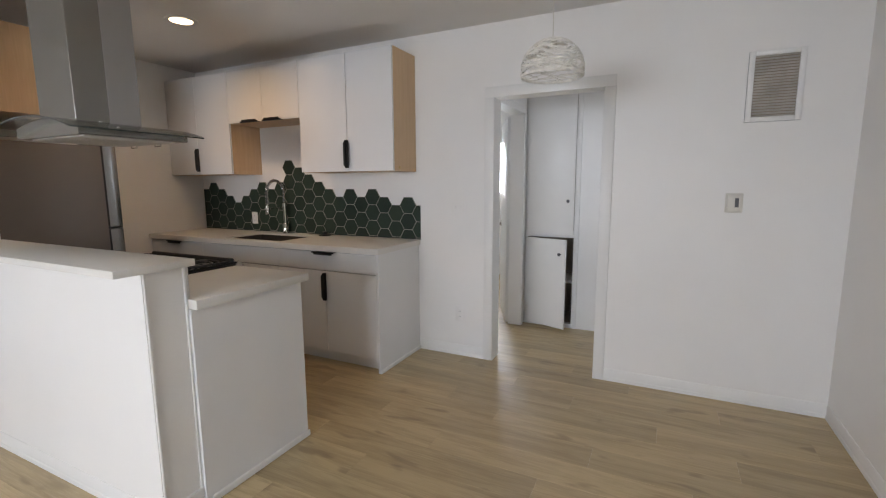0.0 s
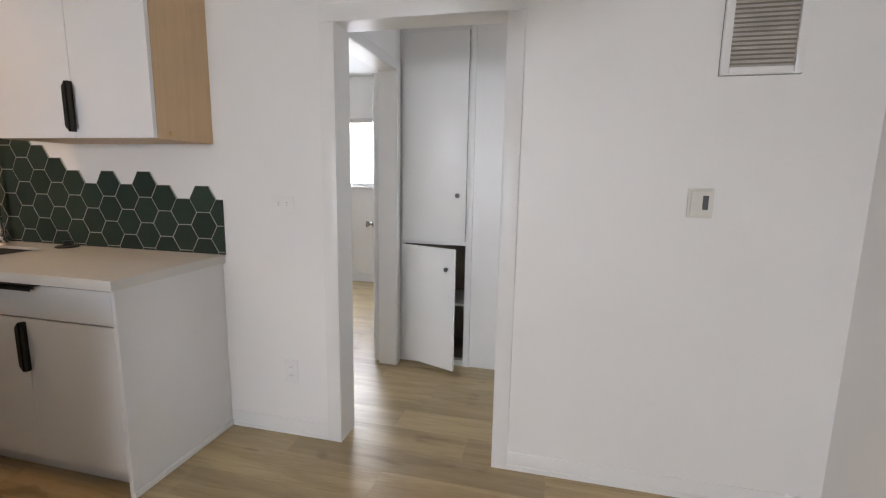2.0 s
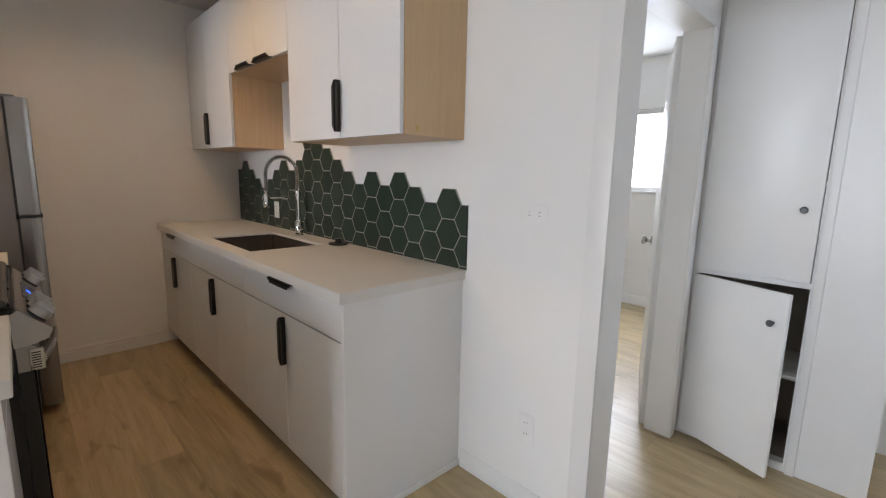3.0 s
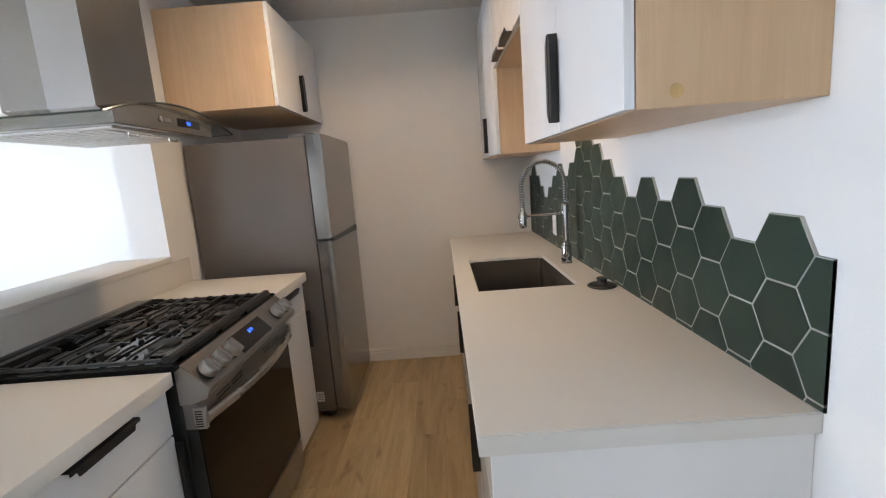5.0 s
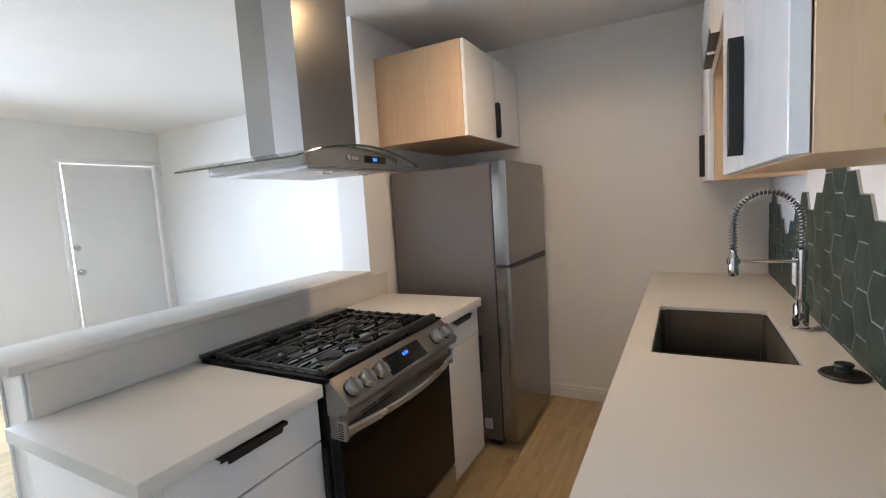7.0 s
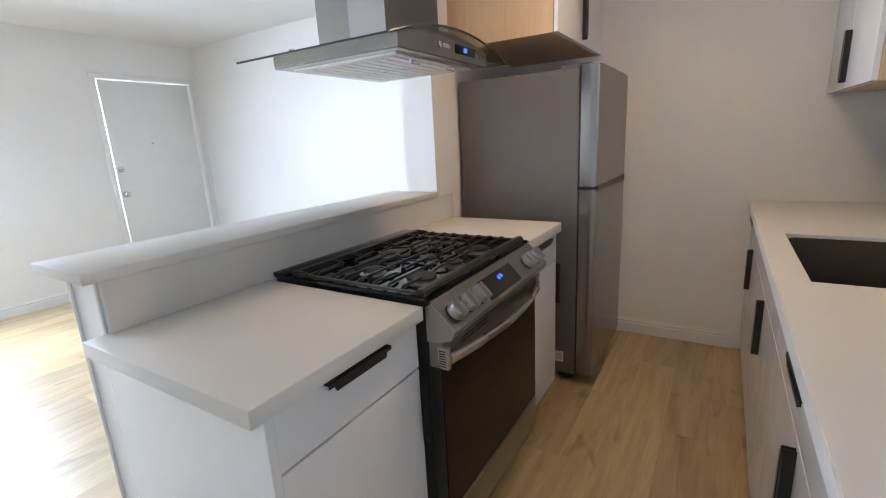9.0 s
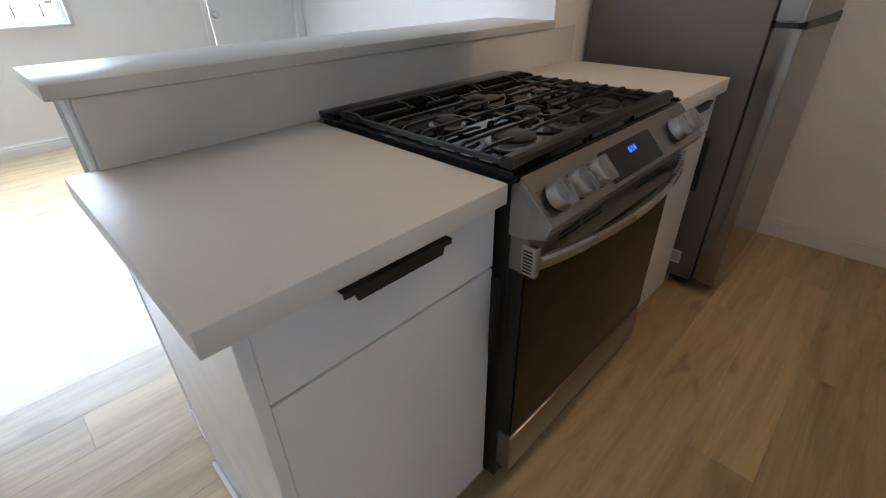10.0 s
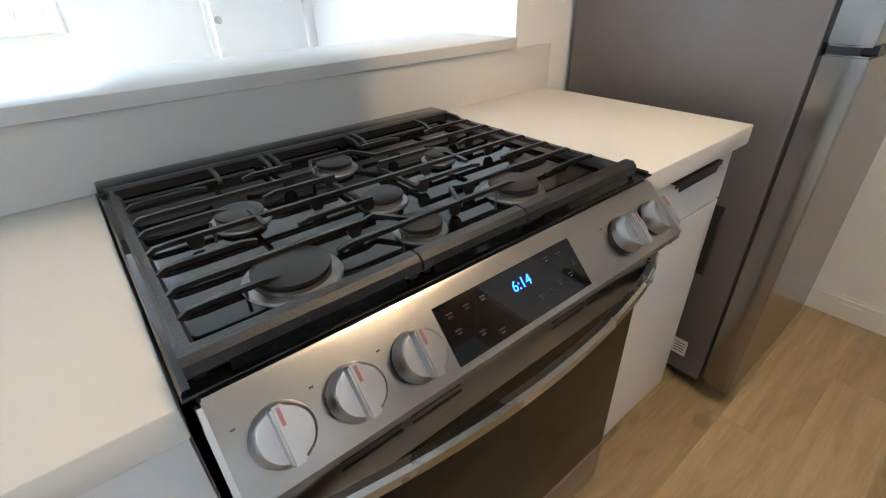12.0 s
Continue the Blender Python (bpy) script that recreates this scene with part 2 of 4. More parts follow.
def tube(bm, pts, r, n=8, square=False):
    """A bar along a line of points."""
    pts = [Vector(p) for p in pts]
    rings = []
    side = None
    for i, p in enumerate(pts):
        d = (pts[min(i + 1, len(pts) - 1)] - pts[max(i - 1, 0)]).normalized()
        if side is None:
            side = d.cross(Vector((0, 0, 1)) if abs(d.z) < 0.9 else Vector((1, 0, 0))).normalized()
        side = (side - d * side.dot(d)).normalized()
        up = d.cross(side)
        k0 = math.pi / n if square else 0
        rings.append([bm.verts.new(p + r * (math.cos(k0 + 2 * math.pi * k / n) * side + math.sin(k0 + 2 * math.pi * k / n) * up)) for k in range(n)])
    for a, b in zip(rings, rings[1:]):
        for k in range(n):
            bm.faces.new((a[k], a[(k + 1) % n], b[(k + 1) % n], b[k]))
    bm.faces.new(rings[0][::-1])
    bm.faces.new(rings[-1])
    return bm


def prism(bm, outline, axis, a, b):
    """An outline of (u, v) pairs drawn out along x (u=y, v=z), y (u=x, v=z) or z (u=x, v=y)."""
    put = {"x": lambda u, v, w: (w, u, v), "y": lambda u, v, w: (u, w, v), "z": lambda u, v, w: (u, v, w)}[axis]
    lo = [bm.verts.new(put(u, v, a)) for u, v in outline]
    hi = [bm.verts.new(put(u, v, b)) for u, v in outline]
    k = len(outline)
    bm.faces.new(lo[::-1])
    bm.faces.new(hi)
    for i in range(k):
        bm.faces.new((lo[i], lo[(i + 1) % k], hi[(i + 1) % k], hi[i]))
    return bm


def B():
    return bmesh.new()


def mesh_of(name, bm, mat, shift=(0, 0, 0), smooth=True):
    bmesh.ops.recalc_face_normals(bm, faces=bm.faces)
    if shift != (0, 0, 0):
        bmesh.ops.translate(bm, verts=bm.verts, vec=-Vector(shift))
    me = bpy.data.meshes.new(name)
    bm.to_mesh(me)
    bm.free()
    me.materials.append(mat)
    if smooth:
        for p in me.polygons:
            p.use_smooth = True
        me.set_sharp_from_angle(angle=radians(35))
    return me


ROOTS = {}


def thing(name, at, label, category, group="", kind=""):
    """An empty at a thing's base, to carry its parts."""
    ob = new(name)
    ob.location = at
    ob.empty_display_size = 0.1
    ROOTS[ob.name] = Vector(at)
    return tagged(ob, label, category, group, kind)


def part(name, bm, mat, parent, label=""):
    """One mesh under a thing or part; the bmesh is drawn in the world's metres."""
    at = ROOTS[parent.name]
    ob = new(name, mesh_of(name, bm, mat, tuple(at)))
    ob.parent = parent
    ROOTS[ob.name] = at
    return tagged(ob, label)


def solid(name, bm, mat, label, category, group="", kind=""):
    """A thing of one mesh, or a piece of the setting."""
    ob = new(name, mesh_of(name, bm, mat))
    ROOTS[ob.name] = Vector((0, 0, 0))
    return tagged(ob, label, category, group, kind)


# ---- the large structure ----
XW, XE, YN, YS, ZC = -3.76, 1.486, 4.015, -2.025, 2.483   # kitchen west, east, north, living south faces; ceiling
XL = -3.95                                               # living west face

bm = B()
box(bm, -4.20, 1.70, -2.17, 7.45, -0.14, -0.012)
floor = solid("floor", bm, SUBFLOOR, "light oak plank floor with narrow joints", "floor", kind="structure")
bm = B()
box(bm, -4.20, LX - 0.068, -2.17, 7.45, ZC, ZC + 0.12)
box(bm, LX + 0.068, 1.70, -2.17, 7.45, ZC, ZC + 0.12)
box(bm, LX - 0.068, LX + 0.068, -2.17, LY - 0.068, ZC, ZC + 0.12)
box(bm, LX - 0.068, LX + 0.068, LY + 0.068, 7.45, ZC, ZC + 0.12)
solid("ceiling", bm, CEIL, "plain matt white painted ceiling", "ceiling", kind="structure")

DX0, DX1, DZ = -0.569, 0.181, 1.975                       # hall doorway
bm = B()
box(bm, -4.09, DX0, YN, YN + 0.14, 0, ZC)
box(bm, DX1, XE + 0.14, YN, YN + 0.14, 0, ZC)
box(bm, DX0, DX1, YN, YN + 0.14, DZ, ZC)
solid("wall_north", bm, PAINT, "white painted wall with a cased doorway", "wall", kind="structure")
bm = B()
box(bm, XE, XE + 0.14, YS - 0.14, YN, 0, ZC)
solid("wall_east", bm, PAINT, "plain white painted wall", "wall", kind="structure")
bm = B()
box(bm, -4.09, XW, 1.785, YN, 0, ZC)
solid("wall_west", bm, PAINT, "white painted kitchen end wall", "wall", kind="structure")
bm = B()
box(bm, -4.09, XL, YS, 1.785, 0, ZC)
solid("wall_living_west", bm, PAINT, "white painted living room wall", "wall", kind="structure")
bm = B()
box(bm, XW, -2.70, 1.785, 1.98, 0, ZC)
solid("wall_partition", bm, PAINT, "short white wall behind the refrigerator", "wall", kind="structure")
bm = B()
box(bm, -2.70, -1.137, 1.80, 1.966, 0, 1.041)
half_wall = solid("wall_half", bm, PAINT, "white half wall under the breakfast bar", "wall", kind="structure")
WX0, WX1, WZ0, WZ1 = -1.815, 0.25, 0.95, 2.10             # living window
FX0, FX1, FZ = -3.86, -2.925, 2.09                        # front door
bm = B()
box(bm, -4.09, FX0, YS - 0.14, YS, 0, ZC)
box(bm, FX0, FX1, YS - 0.14, YS, FZ, ZC)
box(bm, FX1, WX0, YS - 0.14, YS, 0, ZC)
box(bm, WX0, WX1, YS - 0.14, YS, 0, WZ0)
box(bm, WX0, WX1, YS - 0.14, YS, WZ1, ZC)
box(bm, WX1, XE, YS - 0.14, YS, 0, ZC)
solid("wall_south", bm, PAINT, "white painted wall with front door and window", "wall", kind="structure")

# hall, linen cupboard and bedroom
HX, HY = -0.63, 5.08
bm = B()
box(bm, HX - 0.12, HX, YN + 0.14, 4.22, 0, ZC)
box(bm, HX - 0.12, HX, 4.22, 4.97, 1.99, ZC)
box(bm, HX - 0.12, HX, 4.97, 7.30, 0, ZC)
solid("wall_hall_west", bm, PAINT, "white hall wall with the bedroom doorway", "wall", kind="structure")
bm = B()
box(bm, HX, -0.608, HY, HY + 0.05, 0, ZC)
box(bm, -0.61, -0.165, HY, HY + 0.05, 0, 0.04)
box(bm, -0.61, -0.165, HY, HY + 0.05, 0.862, 0.888)
box(bm, -0.61, -0.165, HY, HY + 0.05, 2.24, ZC)
box(bm, -0.165, 0.12, HY, HY + 0.05, 0, ZC)
box(bm, 0.07, 0.12, HY + 0.05, 5.62, 0, ZC)
solid("wall_hall_north", bm, TRIM, "white panelled hall wall framing a linen cupboard", "wall", kind="structure")
bm = B()
box(bm, HX, 1.62, 5.62, 5.76, 0, ZC)
solid("wall_hall_back", bm, PAINT, "white hall end wall", "wall", kind="structure")
bm = B()
box(bm, XE, XE + 0.14, YN + 0.14, 4.45, 0, ZC)
box(bm, XE, XE + 0.14, 5.25, 5.62, 0, ZC)
box(bm, XE, XE + 0.14, 4.45, 5.25, 0, 1.15)
box(bm, XE, XE + 0.14, 4.45, 5.25, 2.0, ZC)
solid("wall_hall_east", bm, PAINT, "white hall side wall", "wall", kind="structure")
BX0, BX1, BZ0, BZ1 = -2.60, -1.55, 1.185, 2.0             # bedroom window
bm = B()
box(bm, -4.04, BX0, 7.30, 7.44, 0, ZC)
box(bm, BX1, HX, 7.30, 7.44, 0, ZC)
box(bm, BX0, BX1, 7.30, 7.44, 0, BZ0)
box(bm, BX0, BX1, 7.30, 7.44, BZ1, ZC)
solid("wall_bedroom_north", bm, PAINT, "white bedroom wall with a window", "wall", kind="structure")
bm = B()
box(bm, -4.18, -4.04, YN + 0.14, 7.44, 0, ZC)
solid("wall_bedroom_west", bm, PAINT, "white bedroom side wall", "wall", kind="structure")

bm = B()
bmesh.ops.create_circle(bm, cap_ends=True, segments=48, radius=400, matrix=Matrix.Translation((0, 0, -0.16)))
solid("ground", bm, CONCRETE, "pale concrete ground outside", "ground", kind="structure")


def casing(name, axis, a0, a1, top, face, out, width, label, floor_z=0.0, proud=0.012):
    """Door or window trim on a wall face: axis 'x' runs along x at y=face, 'y' along y at x=face."""
    bm = B()
    for u0, u1, z0, z1 in ((a0 - width, a0, floor_z, top), (a1, a1 + width, floor_z, top), (a0 - width, a1 + width, top, top + width)):
        f0, f1 = sorted((face, face + out * proud))
        if axis == "x":
            box(bm, u0, u1, f0, f1, z0, z1, 0.003)
        else:
            box(bm, f0, f1, u0, u1, z0, z1, 0.003)
    return solid(name, bm, TRIM, label, "trim", kind="structure")


casing("trim_hall_door", "x", DX0, DX1, DZ, YN, -1, 0.072, "flat white door casing")
bm = B()
box(bm, -0.155, -0.120, HY - 0.014, HY - 0.0005, 0, ZC, 0.003)
solid("trim_hall_batten", bm, TRIM, "narrow white upright batten beside the cupboard", "trim", kind="structure")
casing("trim_bedroom_door", "y", 4.225, 4.97, 1.99, HX, 1, 0.06, "white bedroom door casing", proud=0.014)
casing("trim_front_door", "x", FX0, FX1, FZ, YS, 1, 0.05, "thin white front door casing")


MOULDED = ((0.0, 0.0), (0.014, 0.0), (0.014, 0.66), (0.0095, 0.69), (0.0095, 0.74), (0.0125, 0.77), (0.0125, 0.86), (0.006, 0.90), (0.006, 0.94), (0.004, 1.0), (0.0, 1.0))
PLAIN = ((0.0, 0.0), (0.009, 0.0), (0.009, 0.25), (0.006, 0.30), (0.006, 0.92), (0.003, 1.0), (0.0, 1.0))


def skirting(name, runs, label="low white moulded baseboard", h=0.10, prof=PLAIN):
    bm = B()
    for x0, y0, x1, y1, nx, ny in runs:
        if nx:
            prism(bm, [(x0 + nx * u, v * h) for u, v in prof], "y", min(y0, y1), max(y0, y1))
        else:
            prism(bm, [(y0 + ny * u, v * h) for u, v in prof], "x", min(x0, x1), max(x0, x1))
    return solid(name, bm, TRIM, label, "baseboard", kind="structure")


skirting("baseboard_kitchen", [(XW, 1.98, XW, 3.40, 1, 0)], prof=MOULDED)
skirting("baseboard_north", [(-1.19, YN, DX0 - 0.072, YN, 0, -1), (DX1 + 0.072, YN, XE, YN, 0, -1)], h=0.085)
skirting("baseboard_east", [(XE, YS, XE, YN - 0.014, -1, 0)], h=0.085)
skirting("baseboard_living", [(FX1 + 0.05, YS, XE - 0.014, YS, 0, 1), (XL, YS + 0.02, XL, 1.785, 1, 0)], h=0.10, prof=MOULDED)
skirting("baseboard_bedroom", [(-4.04, 7.30, HX - 0.12, 7.30, 0, -1)])
skirting("baseboard_half_wall", [(-2.70, 1.80, -1.137, 1.80, 0, -1)], h=0.085)


def window(name, x0, x1, z0, z1, y, inward, label, panes):
    """A white-framed window in a wall that runs along x; y is the wall's inner face."""
    root = thing(name, ((x0 + x1) / 2, y, z0), label, "window", kind="structure")
    s = -inward
    ya, yb = sorted((y + s * 0.05, y + s * 0.10))
    bm = B()
    f = 0.045
    box(bm, x0, x0 + f, ya, yb, z0, z1, 0.004)
    box(bm, x1 - f, x1, ya, yb, z0, z1, 0.004)
    box(bm, x0 + f, x1 - f, ya, yb, z0, z0 + f, 0.004)
    box(bm, x0 + f, x1 - f, ya, yb, z1 - f, z1, 0.004)
    for k in range(1, panes):
        xc = x0 + (x1 - x0) * k / panes
        box(bm, xc - 0.025, xc + 0.025, ya, yb, z0 + f, z1 - f, 0.004)
    part("window_frame", bm, TRIM, root)
    bm = B()
    yi = sorted((y - s * 0.018, y + s * 0.05))
    box(bm, x0, x1, yi[0], yi[1], z0 - 0.018, z0 + 0.004, 0.004)
    part("window_sill", bm, TRIM, root)
    for k in range(panes):
        xa, xb = x0 + (x1 - x0) * k / panes, x0 + (x1 - x0) * (k + 1) / panes
        bm = B()
        box(bm, xa + 0.03, xb - 0.03, (ya + yb) / 2 - 0.002, (ya + yb) / 2 + 0.002, z0 + 0.03, z1 - 0.03)
        pane = part("pane", bm, PANE, root)
        pane.visible_shadow = False
    return root


window("window_1", WX0, WX1, WZ0, WZ1, YS, 1, "wide white-framed sliding living room window", 2)
window("window_2", BX0, BX1, BZ0, BZ1, 7.30, -1, "small white-framed bedroom window full of daylight", 1)
casing("trim_window", "x", WX0, WX1, WZ1, YS, 1, 0.03, "narrow white window casing", floor_z=WZ0 - 0.02)

# doors
front = thing("door_1", (-3.39, YS - 0.04, 0), "plain white front door, closed, daylight in its gap", "door", kind="structure")
bm = B()
box(bm, FX0 + 0.008, FX1 - 0.032, YS - 0.065, YS - 0.030, 0.012, FZ - 0.008, 0.003)
part("door_leaf", bm, TRIM, front)
for z, nm in ((0.946, "door_knob"), (1.205, "deadbolt")):
    bm = B()
    prof = [(0.033, 0), (0.033, 0.006), (0.014, 0.012), (0.013, 0.030), (0.026, 0.040), (0.030, 0.055), (0.022, 0.068), (0.004, 0.070)]
    if nm == "deadbolt":
        prof = [(0.031, 0), (0.031, 0.012), (0.026, 0.018), (0.010, 0.019), (0.009, 0.032), (0.003, 0.034)]
    lathe(bm, prof, (-2.995, YS - 0.030, z), (0, 1, 0))
    part(nm, bm, NICKEL, front, "satin nickel " + nm.replace("_", " "))
bm = B()
lathe(bm, [(0.012, 0), (0.012, 0.004), (0.006, 0.006)], (-3.36, YS - 0.030, 1.455), (0, 1, 0), 16)
part("peephole", bm, NICKEL, front)
for z in (0.25, 1.0, 1.80):
    bm = B()
    rod(bm, (FX0 + 0.006, YS - 0.026, z - 0.045), (FX0 + 0.006, YS - 0.026, z + 0.045), 0.006, n=10)
    part("hinge", bm, TRIM, front)

hinge = Vector((-0.765, 4.985, 0))
bed_door = thing("door_2", tuple(hinge), "white bedroom door standing open", "door", kind="structure")
bm = B()
box(bm, 0, 0.70, -0.0175, 0.0175, 0.012, 1.98, 0.003)
turn = Matrix.Translation(hinge) @ Matrix.Rotation(radians(113), 4, "Z")
bmesh.ops.transform(bm, matrix=turn, verts=bm.verts)
leaf = part("door_leaf", bm, TRIM, bed_door)
for s in (-1, 1):
    bm = B()
    lathe(bm, [(0.030, 0), (0.030, 0.005), (0.012, 0.010), (0.012, 0.028), (0.025, 0.040), (0.027, 0.052), (0.018, 0.062)], (0.64, s * 0.0175, 0.93), (0, s, 0), 20)
    bmesh.ops.transform(bm, matrix=turn, verts=bm.verts)
    part("door_knob", bm, NICKEL, bed_door, "satin nickel door knob")

# linen cupboard in the hall
linen = thing("linen_cupboard", (-0.39, HY + 0.26, 0), "tall white built-in linen cupboard, lower door ajar", "cupboard")
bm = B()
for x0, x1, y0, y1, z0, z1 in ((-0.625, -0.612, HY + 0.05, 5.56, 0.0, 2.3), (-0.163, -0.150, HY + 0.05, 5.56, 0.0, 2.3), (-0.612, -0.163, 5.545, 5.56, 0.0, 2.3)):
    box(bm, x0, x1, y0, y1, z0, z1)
part("carcass", bm, RECESS, linen)
# lowest shelf takes the shaded tone as well
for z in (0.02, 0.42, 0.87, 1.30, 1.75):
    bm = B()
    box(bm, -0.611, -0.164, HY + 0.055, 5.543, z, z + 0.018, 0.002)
    part("shelf", bm, TRIM if z > 0.3 else RECESS, linen)
for z0, z1, ang, zk in ((0.889, 2.238, 0, 1.20), (0.03, 0.858, -21, 0.725)):
    swing = Matrix.Translation((-0.605, HY, 0)) @ Matrix.Rotation(radians(ang), 4, "Z")
    bm = B()
    box(bm, 0.0, 0.438, -0.020, -0.001, z0, z1, 0.003)
    bmesh.ops.transform(bm, matrix=swing, verts=bm.verts)
    door = part("door", bm, TRIM, linen)
    bm = B()
    lathe(bm, [(0.008, 0), (0.007, 0.012), (0.014, 0.018), (0.015, 0.024), (0.010, 0.029)], (0.385, -0.020, zk), (0, -1, 0), 18)
    bmesh.ops.transform(bm, matrix=swing, verts=bm.verts)
    part("knob", bm, PLASTIC, door, "small dark metal knob")

# ---- kitchen cabinets ----


def pull(parent, kind, u, v, yf, sgn, inward=1, length=0.21):
    """A black edge pull: kind 'h' lies along x at (u=centre x, v=edge z), 'v' stands along z at (u=edge x, v=centre z). inward: which way its lip turns."""
    bm = B()
    out = yf + sgn * 0.024
    h = length / 2
    if kind == "h":
        box(bm, u - h, u + h, yf - sgn * 0.004, out, v - 0.0015, v + 0.0015, 0.0006, 1)
        prism(bm, [(u - h + 0.014, v), (u + h - 0.014, v), (u + h - 0.022, v + inward * 0.021), (u - h + 0.022, v + inward * 0.021)], "y", out - sgn * 0.003, out)
        box(bm, u - h, u + h, out - sgn * 0.003, out, v, v + inward * 0.009, 0.0008, 1)
    else:
        box(bm, u - 0.0015, u + 0.0015, yf - sgn * 0.004, out, v - h, v + h, 0.0006, 1)
        prism(bm, [(u, v - h), (u + inward * 0.018, v - h + 0.024), (u + inward * 0.018, v + h - 0.024), (u, v + h)], "y", out - sgn * 0.003, out)
    return part("handle", bm, BLACK, parent, "matt black edge pull handle")


def cabinet(label, x0, x1, yb, yf, z0, z1, sgn, fronts, shell, toe=0.0, group=""):
    """One cabinet unit between x0 and x1. yb: back, yf: face of its fronts, sgn: the way it faces along y.
    fronts: rows of (name, xa, xb, za, zb, pulls)."""
    root = thing("cabinet", ((x0 + x1) / 2, (yb + yf) / 2, z0), label, "cabinet", group)
    bm = B()
    yi = yf - sgn * 0.021
    t = 0.016
    zb = z0 + toe
    for xs in (x0, x1 - t):
        part("side_panel", box(B(), xs, xs + t, yb, yi, zb, z1, 0.001, 1), shell, root)
    part("bottom_panel", box(B(), x0 + t, x1 - t, yb, yi, zb, zb + t), shell, root)
    if toe:
        part("front_rail", box(bm, x0 + t, x1 - t, yi - sgn * 0.030, yi, z1 - t, z1), shell, root)
    else:
        part("top_panel", box(bm, x0 + t, x1 - t, yb, yi, z1 - t, z1), shell, root)
    part("back_panel", box(B(), x0 + t, x1 - t, yb, yb + sgn * 0.006, zb + t, z1 - t), shell, root)
    if toe:
        bm = B()
        box(bm, x0, x1, yf - sgn * 0.085, yf - sgn * 0.07, z0, zb, 0.001, 1)
        part("toe_kick", bm, CAB, root)
    for name, xa, xb, za, zt, pulls in fronts:
        bm = B()
        box(bm, xa + 0.0015, xb - 0.0015, yf - sgn * 0.019, yf, za + 0.0015, zt - 0.0015, 0.0012, 1)
        f = part(name, bm, CAB, root)
        for kind, u, v, inward in pulls:
            pull(f, kind, u, v, yf, sgn, inward)
    return root


# sink run along the north wall
YF, YB = 3.425, YN
for x0, x1, drawer, words in ((-2.14, -1.225, True, "white slab-front base cabinet with a wide drawer"),
                              (-3.04, -2.14, False, "white slab-front sink base cabinet with false drawer front"),
                              (-3.755, -3.04, True, "white slab-front base cabinet beside the end wall")):
    c = (x0 + x1) / 2
    fr = [("drawer_front", x0, x1, 0.726, 0.866, [("h", c, 0.866, -1)] if drawer else []),
          ("door", x0, c, 0.10, 0.723, [("v", c - 0.006, 0.603, -1)]),
          ("door", c, x1, 0.10, 0.723, [("v", c + 0.006, 0.603, 1)])]
    base = cabinet(words, x0, x1, YB, YF, 0, 0.874, -1, fr, CAB, toe=0.10, group="base cabinets of the sink run")
    if x1 > -1.3:
        bm = B()
        box(bm, -1.224, -1.206, YF - 0.002, YB, 0, 0.874, 0.0015, 1)
        part("end_panel", bm, CAB, base)
        bm = B()
        box(bm, -1.205, -1.193, YF - 0.004, YB, 0, 0.028, 0.003, 1)
        part("floor_strip", bm, TRIM, base)

# sink worktop with its cut-out
SX0, SX1, SY0, SY1 = -2.822, -2.176, 3.485, 3.878
top = thing("worktop", (-2.5, 3.7, 0.875), "off-white quartz worktop with a cut-out for the sink", "worktop")
bm = B()
outer = [(-3.757, 3.402), (-1.192, 3.402), (-1.192, YN - 0.001), (-3.757, YN - 0.001)]
inner = [(SX0, SY0), (SX1, SY0), (SX1, SY1), (SX0, SY1)]
rows = {}
for z in (0.875, 0.915):
    rows[z] = ([bm.verts.new((x, y, z)) for x, y in outer], [bm.verts.new((x, y, z)) for x, y in inner])
for k in range(4):
    j = (k + 1) % 4
    (lo, li), (ho, hi) = rows[0.875], rows[0.915]
    bm.faces.new((ho[k], ho[j], hi[j], hi[k]))
    bm.faces.new((lo[k], li[k], li[j], lo[j]))
    bm.faces.new((lo[k], lo[j], ho[j], ho[k]))
    bm.faces.new((li[k], hi[k], hi[j], li[j]))
bmesh.ops.bevel(bm, geom=[e for e in bm.edges if e.calc_length() > 0.05 and all(f.normal.length >= 0 for f in e.link_faces) and abs(e.verts[0].co.z - 0.915) < 1e-4
                          and abs(e.verts[1].co.z - 0.915) < 1e-4 and len({round(f.calc_center_median().z, 3) for f in e.link_faces}) > 1],
                offset=0.0025, segments=2, affect="EDGES")
part("slab", bm, QUARTZ, top)
sink = thing("sink", (-2.5, 3.68, 0.70), "dark composite undermount sink bowl", "sink")
bm = B()
prism(bm, [(SX0 + 0.004, SY0 + 0.004), (SX1 - 0.004, SY0 + 0.004), (SX1 - 0.004, SY1 - 0.004), (SX0 + 0.004, SY1 - 0.004)], "z", 0.69, 0.903)
bm.faces.ensure_lookup_table()
bmesh.ops.delete(bm, geom=[f for f in bm.faces if f.calc_center_median().z > 0.895], context="FACES")
bmesh.ops.bevel(bm, geom=[e for e in bm.edges if min(v.co.z for v in e.verts) < 0.7], offset=0.018, segments=4, affect="EDGES")
bowl = part("bowl", bm, SINK, sink)
bowl.modifiers.new("thick", "SOLIDIFY").thickness = 0.003
bm = B()
lathe(bm, [(0.042, 0), (0.042, 0.004), (0.032, 0.005), (0.030, 0.002), (0.006, 0.002)], (-2.5, 3.70, 0.692), n=24)
part("drain", bm, CHROME, sink, "chrome drain")

